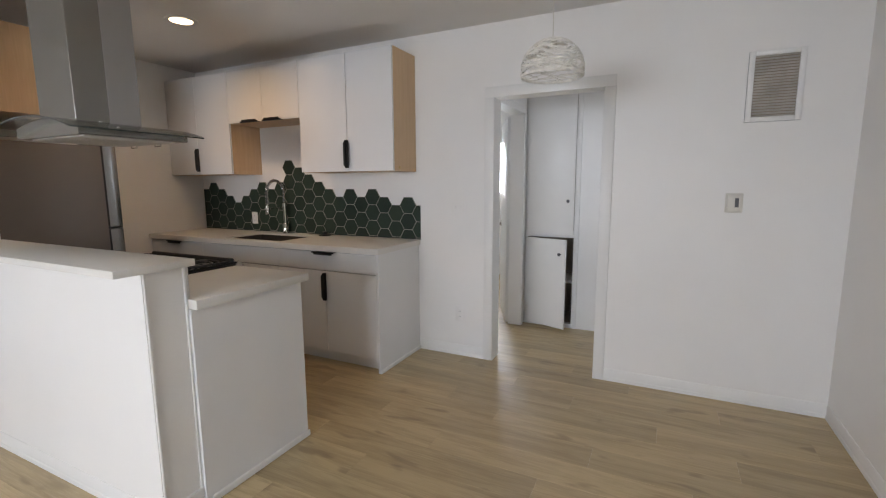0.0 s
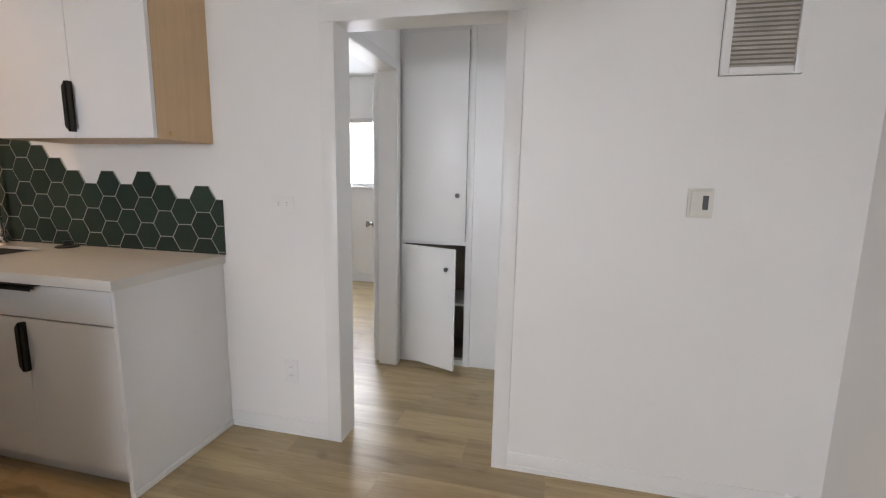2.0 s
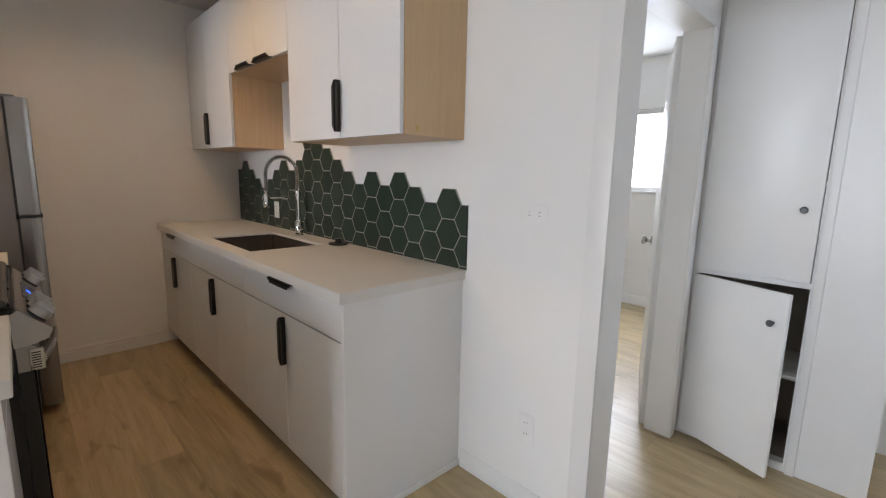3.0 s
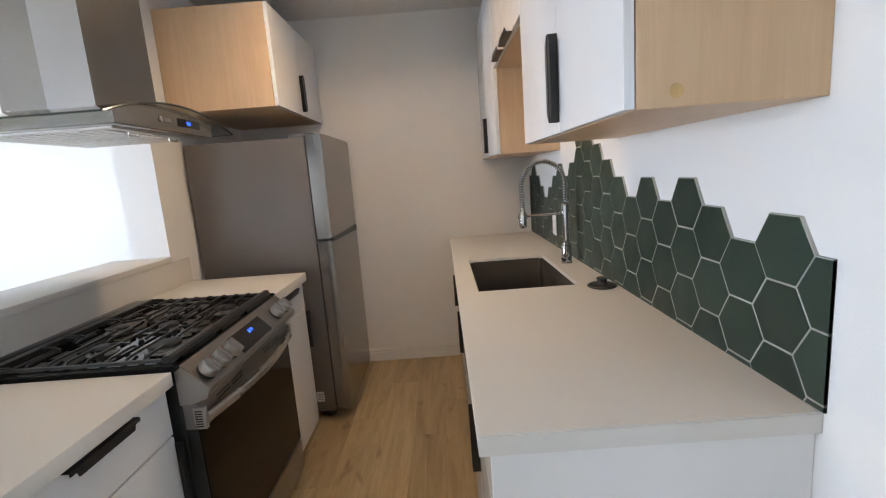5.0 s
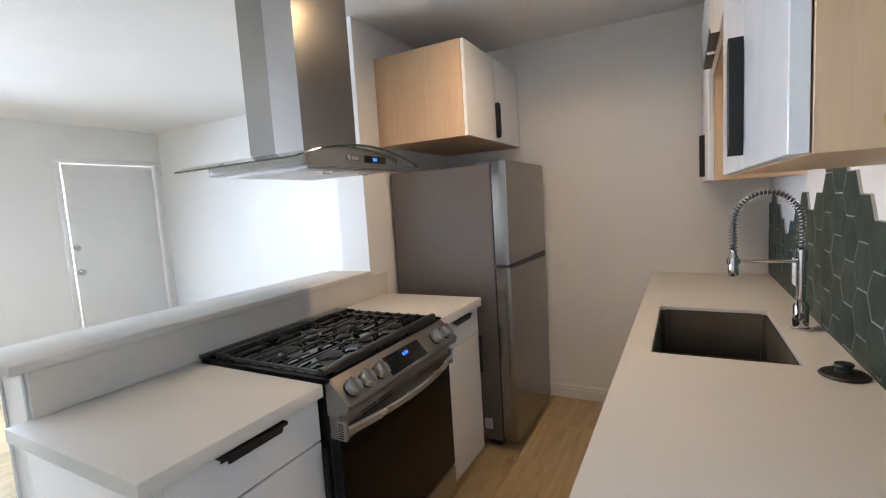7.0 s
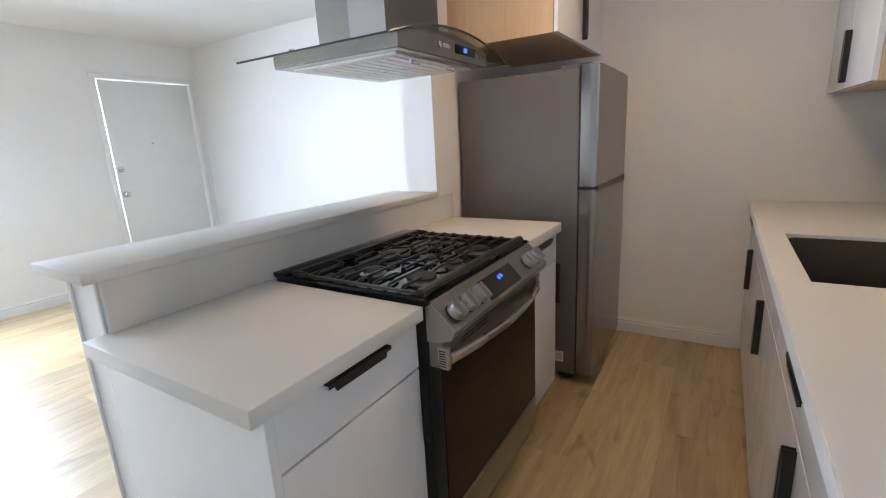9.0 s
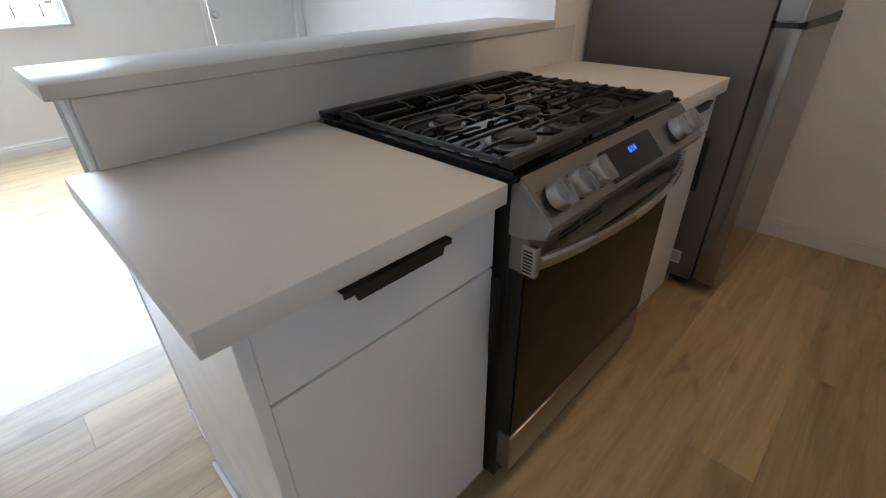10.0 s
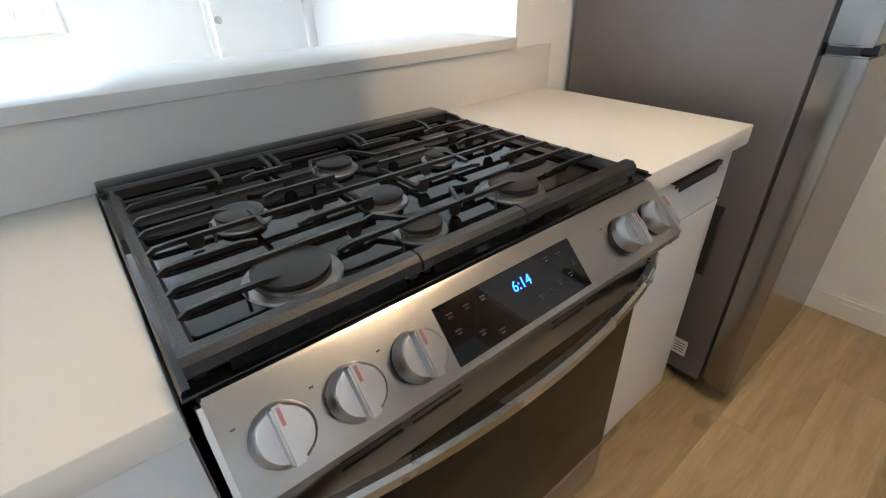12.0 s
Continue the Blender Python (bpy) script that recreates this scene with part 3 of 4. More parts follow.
# upper run
PATCH = material("yellow_filler", (0.66, 0.43, 0.18), 0.6, spots=0.2, spot_scale=60)
UF, UZ0, UZ1 = 3.678, 1.459, 2.335
GU = "upper cabinets of the sink run"
cu = -1.632
upper = cabinet("white upper cabinet with bare maple side", -2.100, -1.222, YB, UF, UZ0, UZ1, -1,
        [("door", -2.100, cu, UZ0, UZ1, [("v", cu - 0.006, 1.591, -1)]), ("door", cu, -1.222, UZ0, UZ1, [("v", cu + 0.006, 1.591, 1)])], VENEER, group=GU)
bm = lathe(B(), [(0.012, 0), (0.0115, 0.0006), (0.002, 0.0007)], (-1.222, 3.764, 1.485), (1, 0, 0), 20)
part("filler_patch", bm, PATCH, upper, "round yellowish filler patch")
cm = -2.505
cabinet("short white upper cabinet bridging above the sink", -2.910, -2.101, YB, UF, 1.893, UZ1, -1,
        [("door", -2.910, cm, 1.893, UZ1, [("h", -2.645, 1.893, 1)]), ("door", cm, -2.101, 1.893, UZ1, [("h", -2.385, 1.893, 1)])], VENEER, group=GU)
cl = -3.345
cabinet("white upper cabinet with maple side by the end wall", -3.757, -2.911, YB, UF, UZ0, UZ1, -1,
        [("door", -3.757, cl, UZ0, UZ1, [("v", cl - 0.006, 1.591, -1)]), ("door", cl, -2.911, UZ0, UZ1, [("v", cl + 0.006, 1.591, 1)])], VENEER, group=GU)
cabinet("white cabinet with maple side above the refrigerator", -3.757, -2.885, 1.981, 2.562, 1.79, 2.296, 1,
        [("door", -3.757, -3.318, 1.79, 2.296, [("v", -3.324, 1.92, -1)]), ("door", -3.318, -2.885, 1.79, 2.296, [("v", -3.312, 1.92, 1)])], VENEER)

# peninsula
PF = 2.577
GP = "base cabinets of the peninsula"
pen = cabinet("white base cabinet with one drawer, end of the peninsula", -1.613, -1.137, 1.982, PF, 0, 0.864, 1,
              [("drawer_front", -1.613, -1.137, 0.722, 0.856, [("h", -1.366, 0.854, -1)]),
               ("door", -1.613, -1.137, 0.055, 0.719, [("v", -1.610, 0.595, 1)])], CAB, toe=0.05, group=GP)
bm = B()
box(bm, -1.1375, -1.116, 1.9665, PF + 0.004, 0, 0.864, 0.0015, 1)
part("end_panel", bm, CAB, pen)
bm = B()
box(bm, -1.115, -1.103, 1.99, PF + 0.010, 0, 0.034, 0.004, 1)
part("floor_strip", bm, TRIM, pen)
cabinet("narrow white base cabinet between range and refrigerator", -2.842, -2.385, 1.982, PF, 0, 0.864, 1,
        [("drawer_front", -2.842, -2.385, 0.722, 0.856, [("h", -2.62, 0.854, -1)]),
         ("door", -2.842, -2.385, 0.055, 0.719, [("v", -2.839, 0.595, 1)])], CAB, toe=0.05, group=GP)
for x0, x1, words in ((-1.615, -1.078, "off-white quartz worktop at the peninsula end"), (-2.850, -2.381, "short off-white quartz worktop beside the refrigerator")):
    bm = B()
    box(bm, x0, x1, 1.967, 2.601, 0.865, 0.905 if x1 > -2 else 0.911, 0.003)
    solid("worktop", bm, QUARTZ, words, "worktop")
bm = B()
box(bm, -2.86, -1.137, 1.9665, 1.9835, 0.9053, 1.0415, 0.001, 1)
solid("upstand", bm, QUARTZ, "off-white quartz upstand behind the range", "upstand")
bm = B()
box(bm, -2.699, -1.098, 1.688, 1.990, 1.042, 1.070, 0.003)
solid("bar_top", bm, QUARTZ, "off-white quartz breakfast bar on the half wall", "bar top")
bm = B()
box(bm, -1.136, -1.128, 1.802, 1.812, 0, 1.041, 0.002, 1)
box(bm, -1.136, -1.128, 1.956, 1.966, 0, 1.041, 0.002, 1)
box(bm, -1.136, -1.124, 1.802, 1.966, 0, 0.085, 0.003, 1)
solid("trim_half_wall", bm, TRIM, "white corner bead on the half wall's end", "trim", kind="structure")

# ---- gas range ----
RX0, RX1 = -2.363, -1.627
RC = (RX0 + RX1) / 2
OF = 2.642
stove = thing("gas_range", (RC, 2.32, 0), "stainless slide-in gas range with black cast-iron grates", "stove")
part("body", box(B(), RX0 + 0.002, RX1 - 0.002, 1.995, 2.600, 0.035, 0.898, 0.002, 1), BLACK, stove, "black enamelled side panels")
for x in (RX0 + 0.05, RX1 - 0.05):
    for y in (2.06, 2.56):
        bm = B()
        rod(bm, (x, y, 0), (x, y, 0.036), 0.016, n=12)
        part("foot", bm, BLACK, stove)
bm = B()
box(bm, RX0 - 0.012, RX1 + 0.008, 1.996, 2.612, 0.9155, 0.9195, 0.001, 1)
tray = part("cooktop", bm, ENAMEL, stove, "glossy black cooktop tray")
bm = B()
box(bm, RX0 + 0.002, RX1 - 0.002, 1.996, 2.608, 0.8985, 0.9150)
part("underside", bm, BLACK, tray)
part("back_rim", box(B(), RX0 - 0.012, RX1 + 0.008, 1.992, 2.060, 0.9197, 0.932, 0.004), ENAMEL, tray)
for xa, xb in ((RX0 - 0.012, RX0 + 0.004), (RX1 - 0.008, RX1 + 0.008)):
    part("side_rim", prism(B(), [(xa, 0.9197), (xb, 0.9197), (xb - 0.003, 0.924), (xa + 0.003, 0.924)], "y", 2.0605, 2.606), ENAMEL, tray)
for xa, xb in ((-1.86, -1.665), (-2.045, -1.90), (-2.315, -2.10)):
    part("front_ledge", prism(B(), [(2.560, 0.9197), (2.604, 0.9197), (2.600, 0.929), (2.572, 0.931)], "x", xa, xb), ENAMEL, tray)
# slanted control panel, drawn out along x
PY0, PZ0, PY1, PZ1 = 2.619, 0.912, 2.6885, 0.8405
nrm = Vector((0, PZ0 - PZ1, PY1 - PY0)).normalized()
down = Vector((0, PY1 - PY0, PZ1 - PZ0)).normalized()


def on_panel(x, s, out=0.0):
    """A point of the slanted panel: s metres down from its top edge."""
    return Vector((x, PY0, PZ0)) + s * down + out * nrm


bm = B()
prism(bm, [(2.6125, 0.908), (PY0 - 0.005, 0.9145), (PY0, PZ0), (PY1, PZ1), (PY1 + 0.001, PZ1 - 0.008), (PY1 - 0.012, PZ1 - 0.024), (2.628, 0.812), (2.6125, 0.810)], "x", RX0 + 0.004, RX1 - 0.004)
bmesh.ops.bevel(bm, geom=[e for e in bm.edges if abs(e.verts[0].co.x - e.verts[1].co.x) < 1e-5], offset=0.0015, segments=2, affect="EDGES")
panel = part("control_panel", bm, STEEL, stove, "brushed stainless control panel")
for xe, xi in ((RX0 - 0.001, RX0 + 0.004), (RX1 - 0.004, RX1 + 0.001)):
    bm = prism(B(), [(2.600, 0.898), (PY0 - 0.001, 0.909), (PY1 + 0.001, PZ1 + 0.002), (PY1 - 0.010, PZ1 - 0.026), (2.636, 0.801), (2.600, 0.799)], "x", xe, xi)
    cap = part("side_cap", bm, ALU, panel, "cast alloy end cap")
    xo = (xe - 0.0008, xe) if xe < RC else (xi, xi + 0.0008)
    bm = prism(B(), [(2.608, 0.880), (2.622, 0.888), (2.662, PZ1 - 0.004), (2.655, 0.824), (2.634, 0.813), (2.608, 0.811)], "x", *xo)
    part("raised_panel", bm, ALU, cap)


def tilted(bm, x, s, out):
    m = Matrix.Translation(on_panel(x, s, out)) @ Matrix((Vector((-1, 0, 0)), -down, nrm)).transposed().to_4x4()
    bmesh.ops.transform(bm, matrix=m, verts=bm.verts)
    return bm


DXC, DW, DH, DS = -1.9928, 0.245, 0.073, 0.0550
bm = box(B(), -DW / 2, DW / 2, -DH / 2, DH / 2, -0.002, 0.0015, 0.001, 1)
display = part("display", tilted(bm, DXC, DS, 0), ENAMEL, panel, "black glass touch display")
cu_text = bpy.data.curves.new("clock_digits", "FONT")
cu_text.body, cu_text.size, cu_text.align_x, cu_text.align_y, cu_text.extrude = "6:14", 0.020, "CENTER", "CENTER", 0.0002
tmp = new("clock_digits", cu_text)
me = bpy.data.meshes.new_from_object(tmp)
bpy.data.objects.remove(tmp)
bm = B()
bm.from_mesh(me)
part("clock_digits", tilted(bm, DXC - 0.010, DS - 0.012, 0.0022), BLUE, display, "glowing blue clock digits")
for u, v in ((-0.106, 0.022), (-0.080, 0.022), (-0.054, 0.022), (-0.104, 0.001), (-0.076, -0.014), (-0.050, -0.024), (0.030, -0.014), (0.050, -0.012), (0.070, -0.010),
             (0.094, -0.008), (0.108, 0.004), (0.090, 0.024), (0.066, 0.026)):
    bm = box(B(), u - 0.0045, u + 0.0045, v - 0.0008, v + 0.001, 0, 0.0003)
    box(bm, u - 0.003, u + 0.003, v - 0.005, v - 0.003, 0, 0.0003)
    part("key_legend", tilted(bm, DXC, DS, 0.0018), PRINT, display)
KS = 0.0550
for x in (-1.679, -1.752, -1.827, -2.222, -2.305):
    bm = lathe(B(), [(0.0285, 0.0), (0.0285, 0.0015), (0.0265, 0.0065), (0.024, 0.007)], (0, 0, 0), n=32)
    collar = part("knob_collar", tilted(bm, x, KS, 0.0), BLACK, panel, "black ring behind the knob")
    bm = lathe(B(), [(0.0275, 0.006), (0.0295, 0.008), (0.0290, 0.012), (0.0262, 0.026), (0.0235, 0.0295), (0.004, 0.030)], (0, 0, 0), n=36)
    knob = part("knob", tilted(bm, x, KS, 0.001), ALU, panel, "round satin metal burner knob")
    bm = prism(B(), [(-0.0095, 0.012), (0.0095, 0.012), (0.0062, 0.0405), (-0.0062, 0.0405)], "y", -0.0262, 0.0262)
    bmesh.ops.bevel(bm, geom=bm.edges[:], offset=0.002, segments=2, affect="EDGES")
    part("grip", tilted(bm, x, KS, 0.001), ALU, knob)
    bm = box(B(), -0.0016, 0.0016, 0.008, 0.024, 0.0405, 0.0411)
    part("red_mark", tilted(bm, x, KS, 0.001), RED, knob, "red pointer line")
    bm = box(B(), -0.0022, 0.0022, -0.001, 0.001, 0, 0.0004)
    part("setting_mark", tilted(bm, x + 0.034, KS - 0.024, 0.0002), PRINT, panel)
# oven door
door = part("oven_door", box(B(), RX0 + 0.003, RX1 - 0.003, 2.603, OF - 0.006, 0.240, 0.722), BLACK, stove, "black oven door with a dark window")
part("door_glass", box(B(), RX0 + 0.003, RX1 - 0.003, OF - 0.0055, OF, 0.240, 0.722, 0.0015, 1), OVEN_GLASS, door, "smoky dark oven door glass")
bm = B()
prism(bm, [(2.603, 0.723), (OF + 0.012, 0.723), (OF + 0.016, 0.728), (OF + 0.004, 0.797), (OF - 0.003, 0.8), (2.603, 0.8)], "x", RX0 + 0.003, RX1 - 0.003)
rail = part("door_top_rail", bm, STEEL, door, "brushed stainless rail")
for x0, x1 in ((-1.806, -1.726), (-1.898, -1.820), (-2.154, -2.080), (-2.244, -2.168)):
    for z in (0.764, 0.775):
        yr = OF + 0.016 - 0.012 * (z - 0.728) / 0.069
        bm = box(B(), x0, x1, yr - 0.004, yr + 0.0007, z - 0.0021, z + 0.0021)
        part("vent_slot", bm, BLACK, rail)
bm = B()
pts = []
for k in range(25):
    u = k / 24
    x = RX1 - 0.016 + (RX0 - RX1 + 0.032) * u
    pts.append((x, OF + 0.018 + 0.044 * math.sin(math.pi * u) ** 0.8, 0.752))
rings = []
for p in pts:
    rings.append([bm.verts.new((p[0], p[1] + dy, p[2] + dz)) for dy, dz in ((-0.007, -0.011), (0.004, -0.014), (0.009, -0.007), (0.009, 0.008), (0.004, 0.014), (-0.007, 0.012))])
for a, b in zip(rings, rings[1:]):
    for k in range(6):
        bm.faces.new((a[k], a[(k + 1) % 6], b[(k + 1) % 6], b[k]))
bm.faces.new(rings[0])
bm.faces.new(rings[-1])
handle = part("handle", bm, NICKEL, door, "bowed brushed stainless bar handle")
for x0, x1 in ((RX1 - 0.016, RX1 - 0.001), (RX0 + 0.001, RX0 + 0.016)):
    bm = box(B(), x0, x1, OF - 0.012, OF + 0.022, 0.7225, 0.788, 0.002, 1)
    part("handle_bracket", bm, NICKEL, handle)
    for k in range(7):
        z = 0.730 + 0.0075 * k
        bm = box(B(), x0 - 0.0006, x1 + 0.0006, OF - 0.007, OF + 0.014, z, z + 0.0036)
        part("slot", bm, BLACK, handle)
part("drawer", box(B(), RX0 + 0.003, RX1 - 0.003, 2.603, 2.644, 0.100, 0.230, 0.004), STEEL, stove, "brushed stainless storage drawer")
# burners
for x, y, r in ((-1.770, 2.494, 0.046), (-1.772, 2.301, 0.034), (-1.965, 2.390, 0.031), (-2.148, 2.497, 0.040), (-2.150, 2.299, 0.026), (-1.978, 2.204, 0.033), (-1.952, 2.506, 0.030)):
    bm = B()
    lathe(bm, [(r * 1.30, 0), (r * 1.26, 0.003), (r * 1.06, 0.004), (r * 1.02, 0.004), (r * 1.0, 0.009), (r * 0.9, 0.010)], (x, y, 0.9196), n=32)
    burner = part("burner", bm, RING, stove, "cast alloy burner ring")
    bm = B()
    lathe(bm, [(r * 0.98, 0), (r * 1.03, 0.002), (r * 1.01, 0.006), (r * 0.82, 0.009), (0.002, 0.0095)], (x, y, 0.9298), n=32)
    part("burner_cap", bm, BURNER_CAP, burner, "dark round burner cap")
    bm = B()
    rod(bm, (x + r * 1.25, y + 0.01, 0.919), (x + r * 1.25, y + 0.01, 0.936), 0.0022, n=8)
    part("igniter", bm, RING, burner)

# grates: three castings, bars along x at seven depths
GT = 0.944                                                # top of the bars
J1, J2 = -1.887, -2.068                                   # joints between the castings
GL, GR = RX1 - 0.016, RX0 + 0.030


def bar_mesh(pts):
    return tube(B(), pts, 0.0046, 4, True)


def finger(xa, xb, y):
    """A bar from its root at xa to a drooped tip at xb."""
    s = 1 if xb > xa else -1
    return [(xa, y, GT - 0.004), (xb - s * 0.018, y, GT - 0.004), (xb, y, GT - 0.008)]


def side_finger(side, xb, y):
    """A bar rising from a side rail to a tip at xb."""
    x0, s = (GL, -1) if side > 0 else (GR - 0.006, 1)
    return [(x0, y, GT - 0.012), (x0 + s * 0.010, y, GT - 0.005), (x0 + s * 0.03, y, GT - 0.004), (xb - s * 0.018, y, GT - 0.004), (xb, y, GT - 0.008)]


def casting(x0, x1, side, bars, fins):
    """One cast-iron grate with its rails, legs, bars and hanging fins."""
    bm = prism(B(), [(2.568, 0.925), (2.592, 0.921), (2.599, 0.929), (2.597, 0.940), (2.590, GT + 0.002), (2.576, GT + 0.002), (2.569, 0.939)], "x", x0, x1)
    g = part("grate", bm, IRON, stove, "black cast-iron pan grate")
    bm = prism(B(), [(2.062, 0.9345), (2.100, 0.926), (2.100, GT - 0.003), (2.090, GT), (2.072, GT - 0.004)], "x", x0, x1)
    part("back_rail", bm, IRON, g)
    for x in [x0 + (x1 - x0) * f for f in ((0.03, 0.38, 0.97) if side else (0.04, 0.96))]:
        part("rib", bar_mesh([(x, 2.096, GT - 0.004), (x, 2.138, GT - 0.005), (x, 2.156, GT - 0.012)]), IRON, g)
    if side:
        xs_ = (GL - 0.004, GL + 0.014) if side > 0 else (GR - 0.016, GR + 0.002)
        bm = prism(B(), [(xs_[0], 0.928), (xs_[1], 0.928), (xs_[1] - 0.004, GT - 0.009), (xs_[0] + 0.004, GT - 0.009)], "y", 2.100, 2.570)
        part("side_rail", bm, IRON, g)
    for x in (x0 + 0.010, x1 - 0.010):
        for y in (2.085, 2.585):
            part("leg", prism(B(), [(x - 0.006, 0.9197), (x + 0.006, 0.9197), (x + 0.007, 0.928), (x - 0.007, 0.928)], "y", y - 0.010, y + 0.010), IRON, g)
    for pts in bars:
        part("bar", bar_mesh(pts), IRON, g)
    for x, y in fins:
        bm = prism(B(), [(x - 0.011, GT - 0.007), (x - 0.010, 0.928), (x - 0.006, 0.922), (x + 0.006, 0.922), (x + 0.010, 0.928), (x + 0.011, GT - 0.007)], "y", y - 0.003, y + 0.003)
        part("fin", bm, IRON, g)
    return g


YB7 = (2.181, 2.242, 2.291, 2.349, 2.410, 2.462, 2.513)
casting(J1 + 0.0015, RX1 - 0.002, 1,
        [side_finger(1, -1.760, y) for y in (YB7[0], YB7[2], YB7[4])] + [side_finger(1, -1.750, YB7[6])]
        + [[*side_finger(1, -1.90, y)[:3], (J1, y, GT - 0.004)] for y in (YB7[1], YB7[3], YB7[5])]
        + [[(-1.783, 2.351, GT - 0.004), (-1.783, 2.325, GT - 0.004), (-1.783, 2.312, GT - 0.008)], [(-1.783, 2.347, GT - 0.004), (-1.783, 2.380, GT - 0.006)]],
        [(J1 + 0.014, y) for y in (YB7[1], YB7[3], YB7[5])] + [(-1.70, YB7[3])])
casting(RX0 + 0.020, J2 - 0.0015, -1,
        [side_finger(-1, -2.208, y) for y in (YB7[0], YB7[2], YB7[4], YB7[6])]
        + [[*side_finger(-1, -2.06, y)[:3], (J2, y, GT - 0.004)] for y in (YB7[1], YB7[3], YB7[5])]
        + [[(-2.150, 2.351, GT - 0.004), (-2.150, 2.325, GT - 0.004), (-2.150, 2.312, GT - 0.008)], [(-2.150, 2.347, GT - 0.004), (-2.150, 2.380, GT - 0.006)]],
        [(J2 - 0.014, y) for y in (YB7[1], YB7[3], YB7[5])] + [(-2.235, y) for y in (YB7[1], YB7[2], YB7[3], YB7[4])])
casting(J2 + 0.0015, J1 - 0.0015, 0,
        [[(J1, YB7[1], GT - 0.004), (-1.915, YB7[1], GT - 0.004), (-1.938, 2.190, GT - 0.004), (-2.020, 2.190, GT - 0.004), (-2.045, YB7[1], GT - 0.004), (J2, YB7[1], GT - 0.004)],
         [(J1, YB7[3], GT - 0.004), (J2, YB7[3], GT - 0.004)],
         [(J1, YB7[5], GT - 0.004), (-1.908, YB7[5] - 0.006, GT - 0.004), (-1.942, 2.504, GT - 0.004), (-2.024, 2.504, GT - 0.004), (-2.048, YB7[5] - 0.006, GT - 0.004), (J2, YB7[5], GT - 0.004)],
         finger(-1.905, -1.818, YB7[0]), finger(-1.938, -1.816, YB7[2] - 0.008), finger(-1.938, -1.819, YB7[4] - 0.006), finger(-1.942, -1.825, 2.505),
         finger(-2.050, -2.140, YB7[0]), finger(-2.026, -2.152, YB7[2] - 0.008), finger(-2.026, -2.158, YB7[4] - 0.006), finger(-2.024, -2.146, 2.503),
         [(-1.934, YB7[2] - 0.008, GT - 0.017), (-1.934, YB7[4] - 0.006, GT - 0.017)], [(-2.030, YB7[2] - 0.008, GT - 0.017), (-2.030, YB7[4] - 0.006, GT - 0.017)]],
        [(-1.930, 2.283), (-1.930, 2.404), (-2.034, 2.283), (-2.034, 2.404), (-1.950, 2.504), (-2.016, 2.504)])

# ---- refrigerator ----
fridge = thing("refrigerator", (-3.30, 2.35, 0), "tall stainless top-freezer refrigerator with grey sides", "refrigerator")
fx0, fx1 = -3.652, -2.942
bm = box(B(), fx0, fx1, 2.000, 2.650, 0.045, 1.630, 0.006)
part("body", bm, FRIDGE_SIDE, fridge, "grey lacquered cabinet")
for z0, z1, nm in ((1.075, 1.642, "freezer_door"), (0.060, 1.058, "fridge_door")):
    bm = B()
    prism(bm, [(fx0, 2.660), (fx1, 2.660), (fx1 + 0.004, 2.700), (fx1 + 0.004, 2.737), (fx1 + 0.001, 2.7425), (fx1 - 0.06, 2.7455), ((fx0 + fx1) / 2, 2.748), (fx0 + 0.06, 2.7455), (fx0 - 0.001, 2.7425), (fx0 - 0.004, 2.737), (fx0 - 0.004, 2.700)], "z", z0, z1)
    bmesh.ops.bevel(bm, geom=[e for e in bm.edges if abs(e.verts[0].co.z - e.verts[1].co.z) < 1e-6], offset=0.004, segments=2, affect="EDGES")
    d = part(nm, bm, STEEL_V, fridge, "brushed stainless door")
    bm = box(B(), fx0 + 0.004, fx1 - 0.004, 2.650, 2.661, z0 + 0.006, z1 - 0.006)
    part("gasket", bm, BLACK, d)
# no recess is cut: black fill and wedge paint its shade
bm = box(B(), fx0 + 0.002, fx1 - 0.002, 2.662, 2.722, 1.059, 1.074)
part("handle_recess", bm, BLACK, fridge, "black fill for the shade in the grip recess")
bm = prism(B(), [(fx0 + 0.02, 1.040), (fx1 - 0.03, 1.056), (fx1 - 0.012, 1.062), (fx1 - 0.012, 1.078), (fx0 + 0.02, 1.078)], "y", 2.712, 2.7485)
part("grip", bm, BLACK, fridge, "black wedge painting the dark of the recessed grip")
bm = box(B(), fx0 + 0.02, fx1 - 0.02, 2.56, 2.64, 0.012, 0.046, 0.003)
part("kick_grille", bm, BLACK, fridge)
for x in (fx0 + 0.05, fx1 - 0.05):
    bm = rod(B(), (x, 2.60, 0), (x, 2.60, 0.02), 0.018, n=14)
    part("foot", bm, BLACK, fridge)
    bm = rod(B(), (x, 2.08, 0), (x, 2.08, 0.047), 0.018, n=14)
    part("foot", bm, BLACK, fridge)
bm = box(B(), fx1 - 0.10, fx1 - 0.02, 2.56, 2.70, 1.630, 1.652, 0.006)
part("hinge_cover", bm, PLASTIC, fridge)
bm = box(B(), fx0 + 0.028, fx0 + 0.052, 2.744, 2.7475, 1.585, 1.592)
part("badge", bm, ALU, fridge)
bm = box(B(), -2.9415, -2.9405, 2.545, 2.590, 0.110, 0.172)
tag = part("sticker", bm, WHITE_PLASTIC, fridge, "small white rating sticker")
for k in range(4):
    bm = box(B(), -2.9404, -2.9402, 2.552, 2.583, 0.122 + 0.011 * k, 0.125 + 0.011 * k)
    part("print_line", bm, PRINT, tag)

